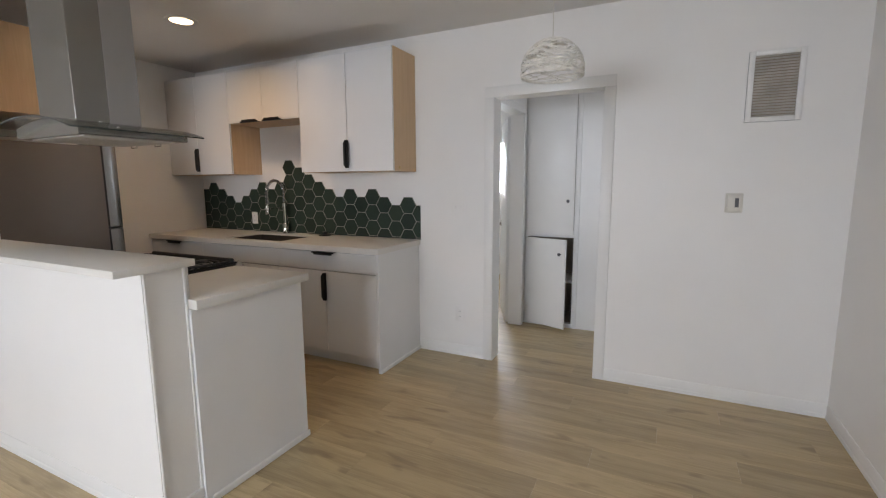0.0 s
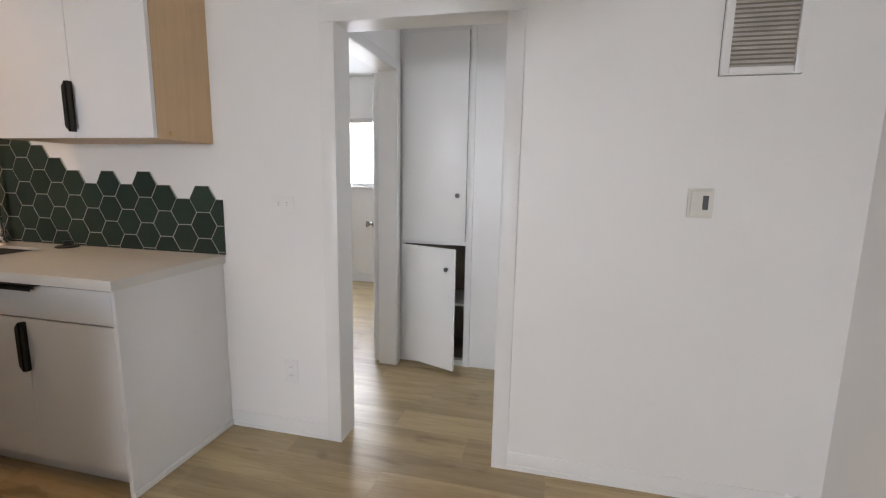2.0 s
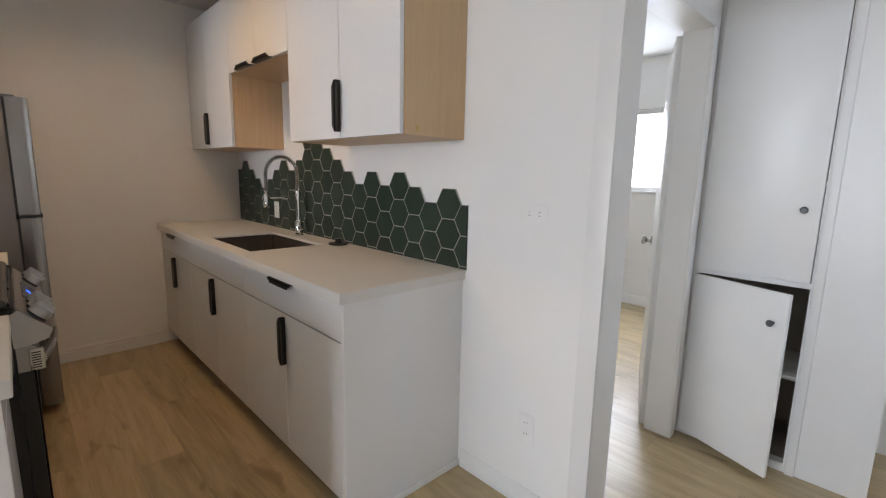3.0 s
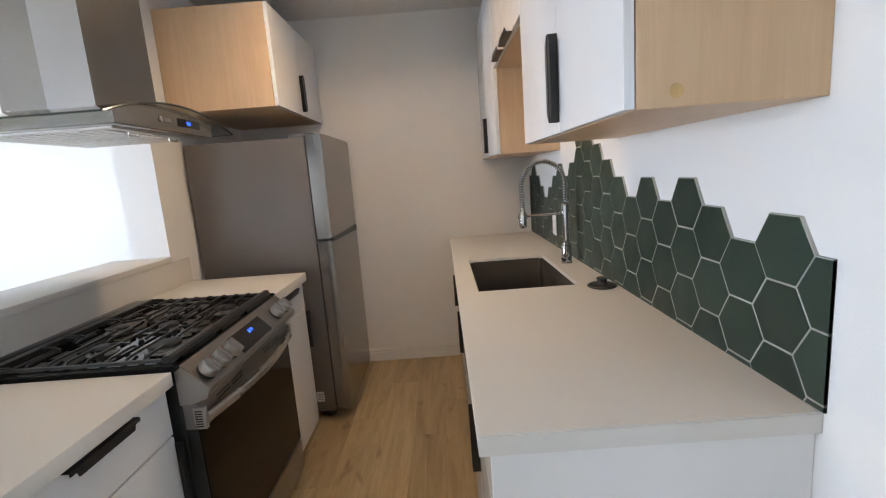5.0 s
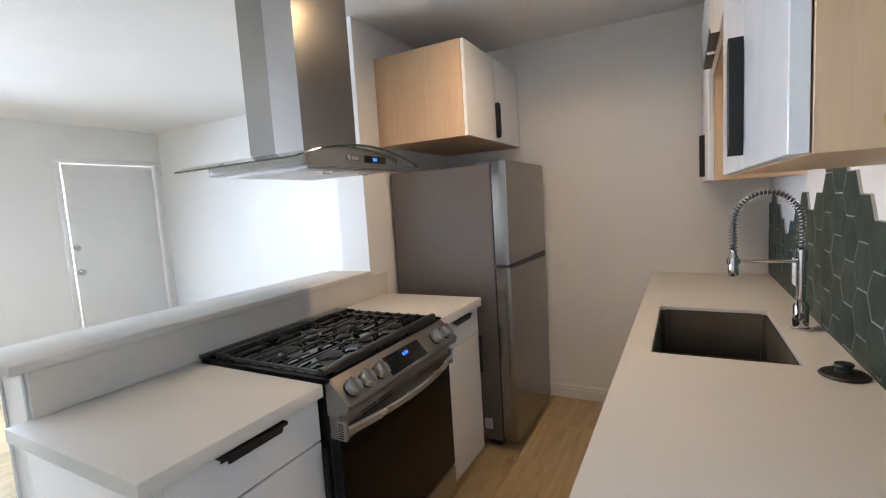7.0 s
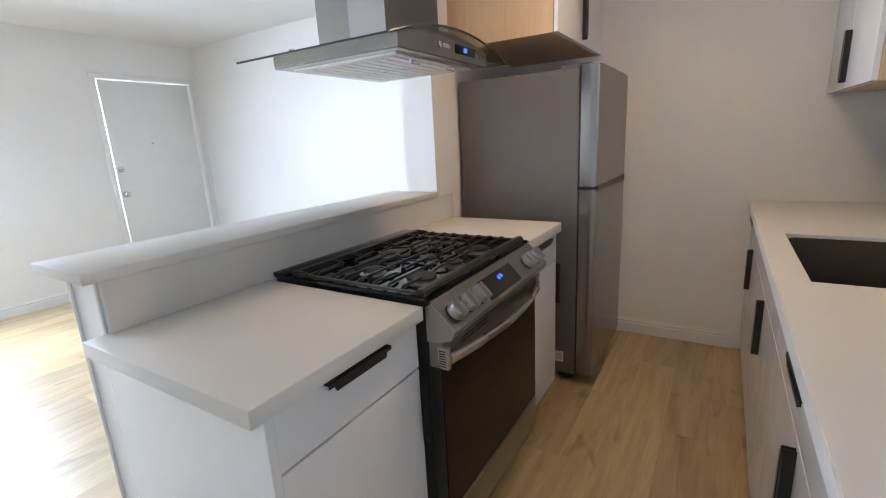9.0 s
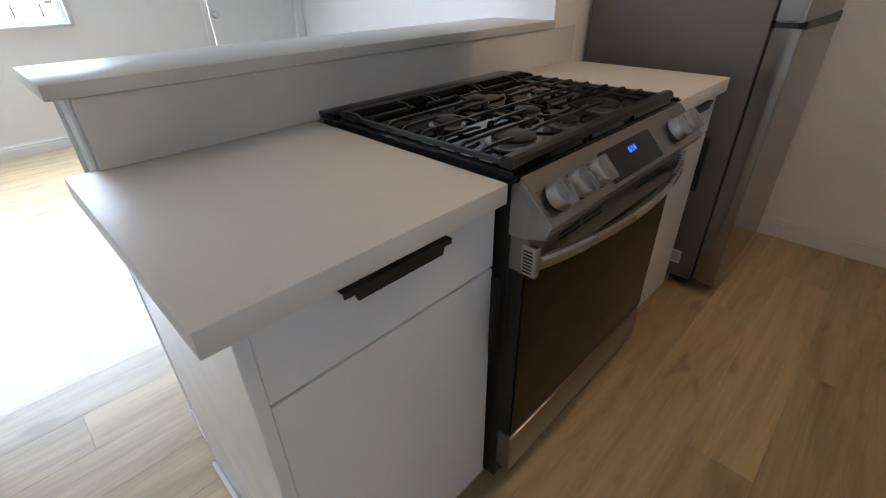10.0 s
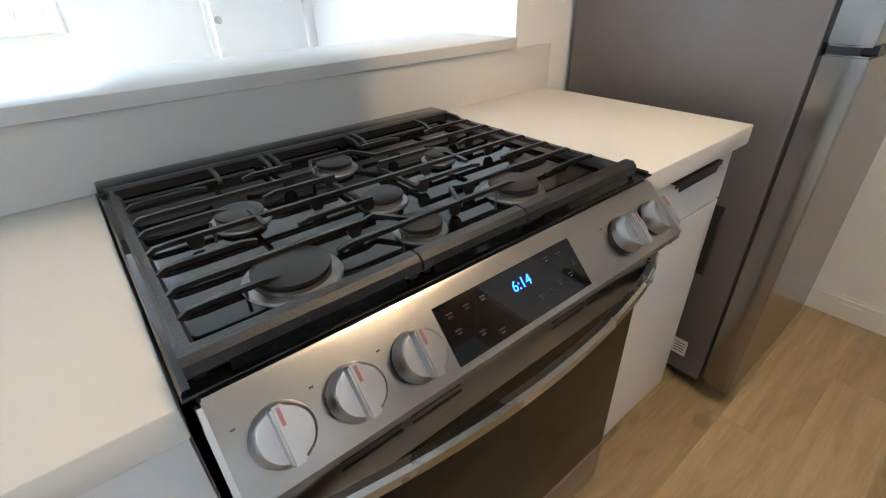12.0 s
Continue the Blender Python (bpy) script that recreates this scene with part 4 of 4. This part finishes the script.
# ---- hood ----
hood = thing("range_hood", (-2.05, 2.19, 1.59), "stainless island range hood with a curved glass canopy", "range hood")
bm = B()
box(bm, -2.230, -1.912, 2.026, 2.322, 1.655, ZC - 0.001, 0.002, 1)
chim = part("chimney", bm, STEEL_V, hood, "brushed stainless chimney duct cover")
bm = B()
box(bm, -1.9125, -1.9105, 2.172, 2.3215, 1.655, 2.479, 0.0005, 1)
part("sleeve", bm, SLEEVE, chim)
for k in range(5):
    for y in (2.085, 2.205):
        bm = box(B(), -1.9115, -1.9095, y + 0.012 * k, y + 0.012 * k + 0.006, 2.385, 2.445)
        part("vent_slot", bm, BLACK, chim)
GX0, GX1, GY0, GY1 = -2.425, -1.680, 1.885, 2.505


def arc_z(x, rise=0.062, base=1.606):
    u = (x - (GX0 + GX1) / 2) / ((GX1 - GX0) / 2)
    return base + rise * (1 - u * u)


bm = B()
N = 24
xs = [GX0 + (GX1 - GX0) * k / N for k in range(N + 1)]
prism(bm, [(x, arc_z(x)) for x in xs] + [(x, arc_z(x) + 0.006) for x in xs[::-1]], "y", GY0, GY1)
canopy = part("glass_canopy", bm, HOOD_GLASS, hood, "clear curved tempered glass canopy")
canopy.visible_shadow = False
for yy in (GY0 + 0.0005, GY1 - 0.0005):
    bm = tube(B(), [(x, yy, arc_z(x) + 0.003) for x in xs], 0.0034, 6)
    part("glass_edge", bm, GLASS_EDGE, canopy, "dark polished glass edge")
for xx in (GX0, GX1):
    bm = tube(B(), [(xx, GY0, arc_z(xx) + 0.003), (xx, GY1, arc_z(xx) + 0.003)], 0.0034, 6)
    part("glass_edge", bm, GLASS_EDGE, canopy, "dark polished glass edge")
bm = B()
hx = [-2.315 + (2.315 - 1.765) * k / 12 for k in range(13)]
prism(bm, [(-2.315, 1.588), (-1.765, 1.588)] + [(x, arc_z(x) - 0.001) for x in hx[::-1]], "y", 1.960, 2.470)
bmesh.ops.bevel(bm, geom=[e for e in bm.edges if e.calc_length() > 0.2], offset=0.003, segments=1, affect="EDGES")
hb = part("body", bm, STEEL_V, hood, "brushed stainless hood body")
bm = box(B(), -2.27, -1.81, 2.00, 2.43, 1.582, 1.5885, 0.001, 1)
part("filter_tray", bm, FILTER, hb)
for x0, x1 in ((-2.25, -2.045), (-2.035, -1.83)):
    for k in range(9):
        y = 2.03 + 0.042 * k
        bm = box(B(), x0, x1, y, y + 0.034, 1.579, 1.582, 0.001, 1)
        part("baffle", bm, FILTER, hb)
    bm = tube(B(), [(x0 + 0.08, 2.41, 1.580), (x0 + 0.08, 2.41, 1.570), (x0 + 0.13, 2.41, 1.570), (x0 + 0.13, 2.41, 1.580)], 0.003, 6)
    part("filter_pull", bm, CHROME, hb)
bm = box(B(), -2.225, -2.085, 2.470, 2.4725, 1.612, 1.640, 0.001, 1)
ctl = part("control_strip", bm, ENAMEL, hb, "black touch control strip")
bm = B()
for k in range(2):
    x = -2.160 + 0.013 * k
    for z in (1.620, 1.6255, 1.631):
        box(bm, x + 0.001, x + 0.008, 2.4726, 2.4731, z, z + 0.0014)
    for z in (1.621, 1.6267):
        for u in (0, 0.0078):
            box(bm, x + u, x + u + 0.0014, 2.4726, 2.4731, z, z + 0.0045)
part("blue_readout", bm, BLUE, ctl, "glowing blue readout")
bm = lathe(B(), [(0.010, 0), (0.010, 0.004), (0.007, 0.005)], (-1.985, 2.470, 1.626), (0, 1, 0), 18)
part("badge", bm, CHROME, hb)
bm = box(B(), -2.045, -2.005, 2.470, 2.4712, 1.620, 1.632)
part("badge", bm, ALU, hb)
for x in (-1.72, -1.86, -2.24, -2.38):
    bm = lathe(B(), [(0.008, 0), (0.008, 0.004), (0.003, 0.005)], (x, 2.10, arc_z(x) + 0.0055), n=12)
    part("glass_stud", bm, CHROME, canopy)

# ---- faucet and sink-side things ----
fx, fy = -2.575, 3.940
faucet = thing("kitchen_faucet", (fx, fy, 0.915), "tall chrome spring pull-down kitchen faucet", "faucet")
bm = lathe(B(), [(0.028, 0), (0.028, 0.006), (0.024, 0.010), (0.024, 0.085), (0.020, 0.092), (0.016, 0.098)], (fx, fy, 0.915))
part("base", bm, CHROME, faucet)
bm = rod(B(), (fx, fy, 1.01), (fx, fy, 1.185), 0.0135)
part("riser", bm, CHROME, faucet)
bm = rod(B(), (fx + 0.02, fy - 0.005, 0.965), (fx + 0.048, fy - 0.012, 0.965), 0.013)
lever = part("lever_hub", bm, CHROME, faucet)
bm = rod(B(), (fx + 0.045, fy - 0.012, 0.965), (fx + 0.065, fy - 0.018, 1.035), 0.005, 0.004, 12)
part("lever", bm, CHROME, lever)
bm = lathe(B(), [(0.017, 0), (0.017, 0.035), (0.014, 0.038)], (fx, fy, 1.160))
part("collar", bm, CHROME, faucet)
R = 0.100
arc = [(fx, fy, 1.19 + 0.02 * k) for k in range(6)]
arc += [(fx, fy - R + R * math.cos(a), 1.292 + R * 1.08 * math.sin(a)) for a in [math.pi * k / 24 for k in range(1, 25)]]
arc += [(fx, fy - 2 * R, 1.292 - 0.02 * k) for k in range(1, 6)]
bm = tube(B(), arc, 0.007, 10)
part("hose", bm, PLASTIC, faucet)
line = [Vector(p) for p in arc]
lens = [0.0]
for p, q in zip(line, line[1:]):
    lens.append(lens[-1] + (q - p).length)
coil, turns, steps = [], 44, 44 * 9
for i in range(steps + 1):
    s = lens[-1] * i / steps
    j = max(k for k in range(len(lens) - 1) if lens[k] <= s + 1e-9)
    f = (s - lens[j]) / max(lens[j + 1] - lens[j], 1e-9)
    p = line[j].lerp(line[j + 1], min(f, 1))
    d = (line[j + 1] - line[j]).normalized()
    a = 2 * math.pi * turns * i / steps
    coil.append(p + 0.0125 * (math.cos(a) * Vector((1, 0, 0)) + math.sin(a) * d.cross(Vector((1, 0, 0)))))
bm = tube(B(), coil, 0.0021, 5)
part("spring", bm, CHROME, faucet, "coiled chrome spring")
hy = fy - 2 * R
bm = lathe(B(), [(0.014, 0), (0.017, 0.004), (0.018, 0.030), (0.0165, 0.034), (0.0165, 0.072), (0.012, 0.078), (0.010, 0.095)], (fx, hy, 1.100))
part("spray_head", bm, CHROME, faucet)
bm = rod(B(), (fx, fy, 1.155), (fx, hy, 1.155), 0.0055, n=12)
arm = part("support_arm", bm, CHROME, faucet)
bm = lathe(B(), [(0.017, 0), (0.022, 0.002), (0.022, 0.022), (0.017, 0.024)], (fx, hy, 1.143))
part("clip", bm, CHROME, arm)

bm = lathe(B(), [(0.052, 0), (0.055, 0.003), (0.050, 0.008), (0.022, 0.011), (0.018, 0.016), (0.018, 0.026), (0.021, 0.030), (0.020, 0.034), (0.002, 0.035)], (-2.120, 3.950, 0.9155), n=36)
solid("sink_stopper", bm, BLACK, "round black rubber sink stopper lying on worktop", "stopper")


def wall_plate(name, x, z, y, w, h, mat, label, category, kind_of, thick=0.006):
    root = thing(name, (x, y, z - h / 2), label, category)
    bm = box(B(), x - w / 2, x + w / 2, y - thick, y, z - h / 2, z + h / 2, thick * 0.5)
    plate = part("plate", bm, mat, root)
    if kind_of == "outlet":
        for d in (-0.022, 0.022):
            sx, sz = (x + d, z) if w > h else (x, z + d)
            ys = y - thick
            bm = lathe(B(), [(0.016, 0), (0.016, thick * 0.3), (0.015, thick * 0.4)], (sx, ys, sz), (0, -1, 0), 20)
            sock = part("socket", bm, mat, plate)
            ys -= thick * 0.4
            for e in (-0.006, 0.006):
                ex, ez = (0.004, 0.001) if w > h else (0.001, 0.004)
                u, v = (sx, sz + e) if w > h else (sx + e, sz)
                bm = box(B(), u - ex, u + ex, ys - 0.0005, ys + 0.0002, v - ez, v + ez)
                part("slot", bm, PLASTIC, sock)
    return root


wall_plate("wall_outlet", -3.03, 1.045, YN - 0.0125, 0.072, 0.115, WHITE_PLASTIC, "white outlet plate on the dark tiles", "outlet", "outlet")
wall_plate("wall_outlet", -0.855, 1.182, YN, 0.118, 0.074, PAINT, "sideways double outlet painted over like the wall", "outlet", "outlet", 0.0022)
wall_plate("wall_outlet", -0.842, 0.341, YN, 0.074, 0.118, PAINT, "low outlet painted over white like the wall", "outlet", "outlet", 0.0022)

thermo = thing("thermostat", (0.94, YN, 1.18), "small ivory wall thermostat with dark dial window", "thermostat")
bm = box(B(), 0.895, 0.985, YN - 0.010, YN, 1.182, 1.296, 0.004)
part("back_plate", bm, CREAM_PLASTIC, thermo)
bm = box(B(), 0.902, 0.978, YN - 0.028, YN - 0.010, 1.190, 1.288, 0.005)
cov = part("cover", bm, CREAM_PLASTIC, thermo)
bm = box(B(), 0.942, 0.962, YN - 0.0295, YN - 0.0278, 1.215, 1.268, 0.0005, 1)
part("dial_window", bm, PLASTIC, cov, "dark dial window")

# ---- return-air vent ----
vent = thing("wall_vent", (1.087, YN, 1.71), "white framed return-air grille with mottled beige-grey louvres", "vent")
vx0, vx1, vz0, vz1 = 0.956, 1.218, 1.702, 2.088
bm = B()
for x0, x1, z0, z1 in ((vx0, vx0 + 0.028, vz0, vz1), (vx1 - 0.028, vx1, vz0, vz1), (vx0 + 0.028, vx1 - 0.028, vz0, vz0 + 0.026), (vx0 + 0.028, vx1 - 0.028, vz1 - 0.026, vz1)):
    box(bm, x0, x1, YN - 0.020, YN - 0.002, z0, z1, 0.003)
part("frame", bm, TRIM, vent)
# thin dark sheet draws the shadow line round the frame
bm = box(B(), vx0 - 0.001, vx1 + 0.001, YN - 0.004, YN - 0.0005, vz0 - 0.001, vz1 + 0.001)
part("gap_line", bm, PLASTIC, vent)
bm = box(B(), vx0 + 0.027, vx1 - 0.027, YN - 0.006, YN - 0.004, vz0 + 0.025, vz1 - 0.025)
part("backing", bm, RECESS, vent)
# slats mottled beige-grey, darker than the frame
nl = 22
for k in range(nl):
    z = vz0 + 0.030 + (vz1 - vz0 - 0.060) * k / (nl - 1)
    bm = prism(B(), [(YN - 0.017, z - 0.006), (YN - 0.016, z - 0.006), (YN - 0.008, z + 0.005), (YN - 0.009, z + 0.005)], "x", vx0 + 0.0285, vx1 - 0.0285)
    part("slat", bm, VENT_DARK, vent)

# ---- lamps ----
lamp = thing("ceiling_light", (LX, LY, ZC), "round recessed white LED downlight, switched on", "ceiling light")
bm = B()
turned = []
for r, h in ((0.105, 0.0), (0.103, -0.005), (0.096, -0.007), (0.072, -0.004), (0.066, 0.004), (0.060, 0.044), (0.064, 0.046), (0.078, 0.004), (0.105, 0.0)):
    turned.append([bm.verts.new((LX + r * math.cos(2 * math.pi * k / 48), LY + r * math.sin(2 * math.pi * k / 48), ZC - 0.0006 + h)) for k in range(48)])
for p, q in zip(turned, turned[1:]):
    for k in range(48):
        bm.faces.new((p[k], p[(k + 1) % 48], q[(k + 1) % 48], q[k]))
part("trim_ring", bm, WHITE_PLASTIC, lamp)
bm = lathe(B(), [(0.0600, 0.026), (0.0600, 0.030), (0.002, 0.031)], (LX, LY, ZC), n=48)
part("diffuser", bm, DISC, lamp, "glowing opal diffuser")
bm = lathe(B(), [(0.064, 0.046), (0.064, 0.075), (0.060, 0.078)], (LX, LY, ZC), n=32)
part("housing", bm, ALU, lamp)

px, py, pz, pr, ph = 0.07, 3.0, 1.845, 0.140, 0.165
pend = thing("pendant_lamp", (px, py, pz), "woven off-white paper cord dome pendant lamp", "pendant lamp")
rng = random.Random(5)
bm = B()


def dome(th, ph_):
    """A point of the dome: th round it, ph_ from rim (0) to crown (1)."""
    a = ph_ * math.pi / 2
    bulge = 1 + 0.05 * math.sin(math.pi * min(ph_ * 1.6, 1))
    return (px + pr * bulge * math.cos(a) ** 0.8 * math.cos(th), py + pr * bulge * math.cos(a) ** 0.8 * math.sin(th), pz + ph * math.sin(a))


for k in range(70):
    th0, span = rng.uniform(0, 6.283), rng.uniform(1.6, 4.2)
    base, amp, phs = rng.uniform(0.02, 0.80), rng.uniform(0.05, 0.22), rng.uniform(0, 6.28)
    pts = []
    for j in range(27):
        t = j / 26
        v = min(0.97, max(0.0, base + amp * math.sin(phs + 5 * t)))
        pts.append(dome(th0 + span * t, v))
    tube(bm, pts, rng.uniform(0.0018, 0.0032), 4)
for k in range(3):
    tube(bm, [dome(2 * math.pi * j / 40, 0.0 + 0.012 * k) for j in range(41)], 0.003, 5)
tube(bm, [dome(2 * math.pi * j / 24, 0.93) for j in range(25)], 0.004, 5)
part("shade", bm, CORD, pend, "loosely woven paper cord dome")
bm = lathe(B(), [(0.018, 0), (0.020, 0.010), (0.018, 0.050), (0.006, 0.060)], (px, py, pz + ph - 0.052), n=20)
part("socket", bm, CREAM_PLASTIC, pend)
bm = rod(B(), (px, py, pz + ph), (px, py, ZC - 0.018), 0.0022, n=8)
part("cord", bm, CREAM_PLASTIC, pend)
bm = lathe(B(), [(0.045, 0), (0.043, -0.012), (0.012, -0.018)], (px, py, ZC - 0.001), n=28)
part("canopy", bm, WHITE_PLASTIC, pend)

# ---- outside the windows ----
bm = B()
box(bm, -7.0, 6.0, -5.42, -5.38, 0.0, 0.04)
fence = thing("metal_fence", (-1.0, -5.4, -0.16), "pale painted metal picket fence outside the window", "fence")
part("bottom_rail", bm, FENCE, fence)
bm = box(B(), -7.0, 6.0, -5.42, -5.38, 1.02, 1.06)
part("top_rail", bm, FENCE, fence)
for k in range(44):
    x = -6.9 + 0.3 * k
    bm = box(B(), x - 0.012, x + 0.012, -5.412, -5.388, -0.155, 1.20)
    part("picket", bm, FENCE, fence)
# self-lit planes stand in for the bright sky and add daylight indoors
SKY_GLOW = glow("backdrop_glow", (0.90, 0.96, 1.0), 8.0)
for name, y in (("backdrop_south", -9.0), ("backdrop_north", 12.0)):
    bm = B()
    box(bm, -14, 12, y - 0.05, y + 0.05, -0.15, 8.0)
    solid(name, bm, SKY_GLOW, "glowing white backdrop standing in for the bright sky", "backdrop", kind="structure")

# ---- backsplash tiles ----
PITCH, HALF, TX1, TX0, TZ0 = 0.1152, 0.0657, -1.186, -3.757, 0.917
TOPS = [1.192, 1.257, 1.192, 1.257, 1.323, 1.257, 1.323, 1.257, 1.323, 1.388, 1.454, 1.519, 1.585, 1.388, 1.323, 1.388, 1.323, 1.257, 1.192, 1.257, 1.323, 1.388, 1.323, 1.257]


def clip(poly, inside, cut):
    out = []
    for p, q in zip(poly, poly[1:] + poly[:1]):
        if inside(p):
            out.append(p)
        if inside(p) != inside(q):
            out.append(cut(p, q))
    return out


def hexagon(xc, zc, inset, x0, x1, z0):
    w, h = PITCH * 4 / 3 / 2 - inset * 1.155, HALF - inset
    poly = [(xc - w, zc), (xc - w / 2, zc - h), (xc + w / 2, zc - h), (xc + w, zc), (xc + w / 2, zc + h), (xc - w / 2, zc + h)]

    def cross(axis, v):
        def f(p, q):
            t = (v - p[axis]) / (q[axis] - p[axis])
            return (p[0] + t * (q[0] - p[0]), p[1] + t * (q[1] - p[1]))
        return f
    poly = clip(poly, lambda p: p[0] >= x0, cross(0, x0))
    poly = clip(poly, lambda p: p[0] <= x1, cross(0, x1)) if poly else poly
    poly = clip(poly, lambda p: p[1] >= z0, cross(1, z0)) if poly else poly
    return poly


splash = thing("backsplash", (-2.47, YN, 0.915), "dark green hexagon tile backsplash with stepped top edge", "backsplash", kind="structure")
grout = B()
for c, ztop in enumerate(TOPS):
    xc = -1.184 - PITCH * c
    k = 0
    while True:
        zc = ztop - HALF - 2 * HALF * k
        if zc + HALF < TZ0 + 0.004:
            break
        back = hexagon(xc, zc, -0.0003, TX0, TX1, TZ0 - 0.001)
        poly = hexagon(xc, zc, 0.0021, TX0 + 0.001, TX1, TZ0 + 0.001)
        k += 1
        if len(poly) < 3 or max(p[0] for p in poly) - min(p[0] for p in poly) < 0.006:
            continue
        prism(grout, back, "y", YN - 0.0072, YN - 0.0002)
        front = hexagon(xc, zc, 0.0032, TX0 + 0.002, TX1 - 0.001, TZ0 + 0.002)
        bm = B()
        dy = 0.0006 * math.sin(7.3 * c + 3.1 * k)
        prism(bm, poly, "y", YN - 0.0075 + dy, YN - 0.0005)
        if len(front) == len(poly):
            lo = [v for v in bm.verts if v.co.y < YN - 0.006]
            a = [bm.verts.new((p[0], YN - 0.0086 + dy, p[1])) for p in front]
            old = [f for f in bm.faces if all(v in lo for v in f.verts)]
            bmesh.ops.delete(bm, geom=old, context="FACES_ONLY")
            ring = lo[:len(poly)]
            for i in range(len(a)):
                j = (i + 1) % len(a)
                bm.faces.new((ring[i], ring[j], a[j], a[i]))
            bm.faces.new(a)
        part("tile", bm, TILE, splash)
part("grout", grout, GROUT, splash, "pale grout")

# ---- floor planks ----
rng = random.Random(11)
PW, PL = 0.182, 1.22


def plank_mesh(x0, x1, y0, y1):
    bm = B()
    g, c = 0.00015, 0.0005
    lo = [bm.verts.new(p) for p in ((x0 + g, y0 + g, -0.011), (x1 - g, y0 + g, -0.011), (x1 - g, y1 - g, -0.011), (x0 + g, y1 - g, -0.011))]
    mid = [bm.verts.new((v.co.x, v.co.y, -0.0010)) for v in lo]
    hi = [bm.verts.new(p) for p in ((x0 + g + c, y0 + g + c, 0), (x1 - g - c, y0 + g + c, 0), (x1 - g - c, y1 - g - c, 0), (x0 + g + c, y1 - g - c, 0))]
    for a, b in ((lo, mid), (mid, hi)):
        for k in range(4):
            j = (k + 1) % 4
            bm.faces.new((a[k], a[j], b[j], b[k]))
    bm.faces.new(hi)
    return bm


far = B()
row = 0
y = -2.16
while y < 7.40:
    y1 = min(y + PW, 7.42)
    off = (0.37 * row + rng.uniform(-0.12, 0.12)) % 1.0
    x = -4.15 - off * PL
    while x < 1.66:
        xa, xb = max(x, -4.15), min(x + PL, 1.60 if y < 5.7 else -0.66)
        if xb - xa > 0.02 and not (y > 5.70 and xa > -0.75):
            bm = plank_mesh(xa, xb, y, y1)
            if y1 > 5.7 or (y > 4.2 and xb < -1.6):
                me = bpy.data.meshes.new("far")
                bm.to_mesh(me)
                bm.free()
                far.from_mesh(me)
                bpy.data.meshes.remove(me)
            else:
                ob = new("plank", mesh_of("plank", bm, OAK, smooth=False))
                ob.parent = floor
        x += PL
    y += PW
    row += 1
rest = new("planks", mesh_of("planks", far, OAK, smooth=False))
rest.parent = floor
tagged(rest, "light oak planks of the bedroom", kind="stuff")
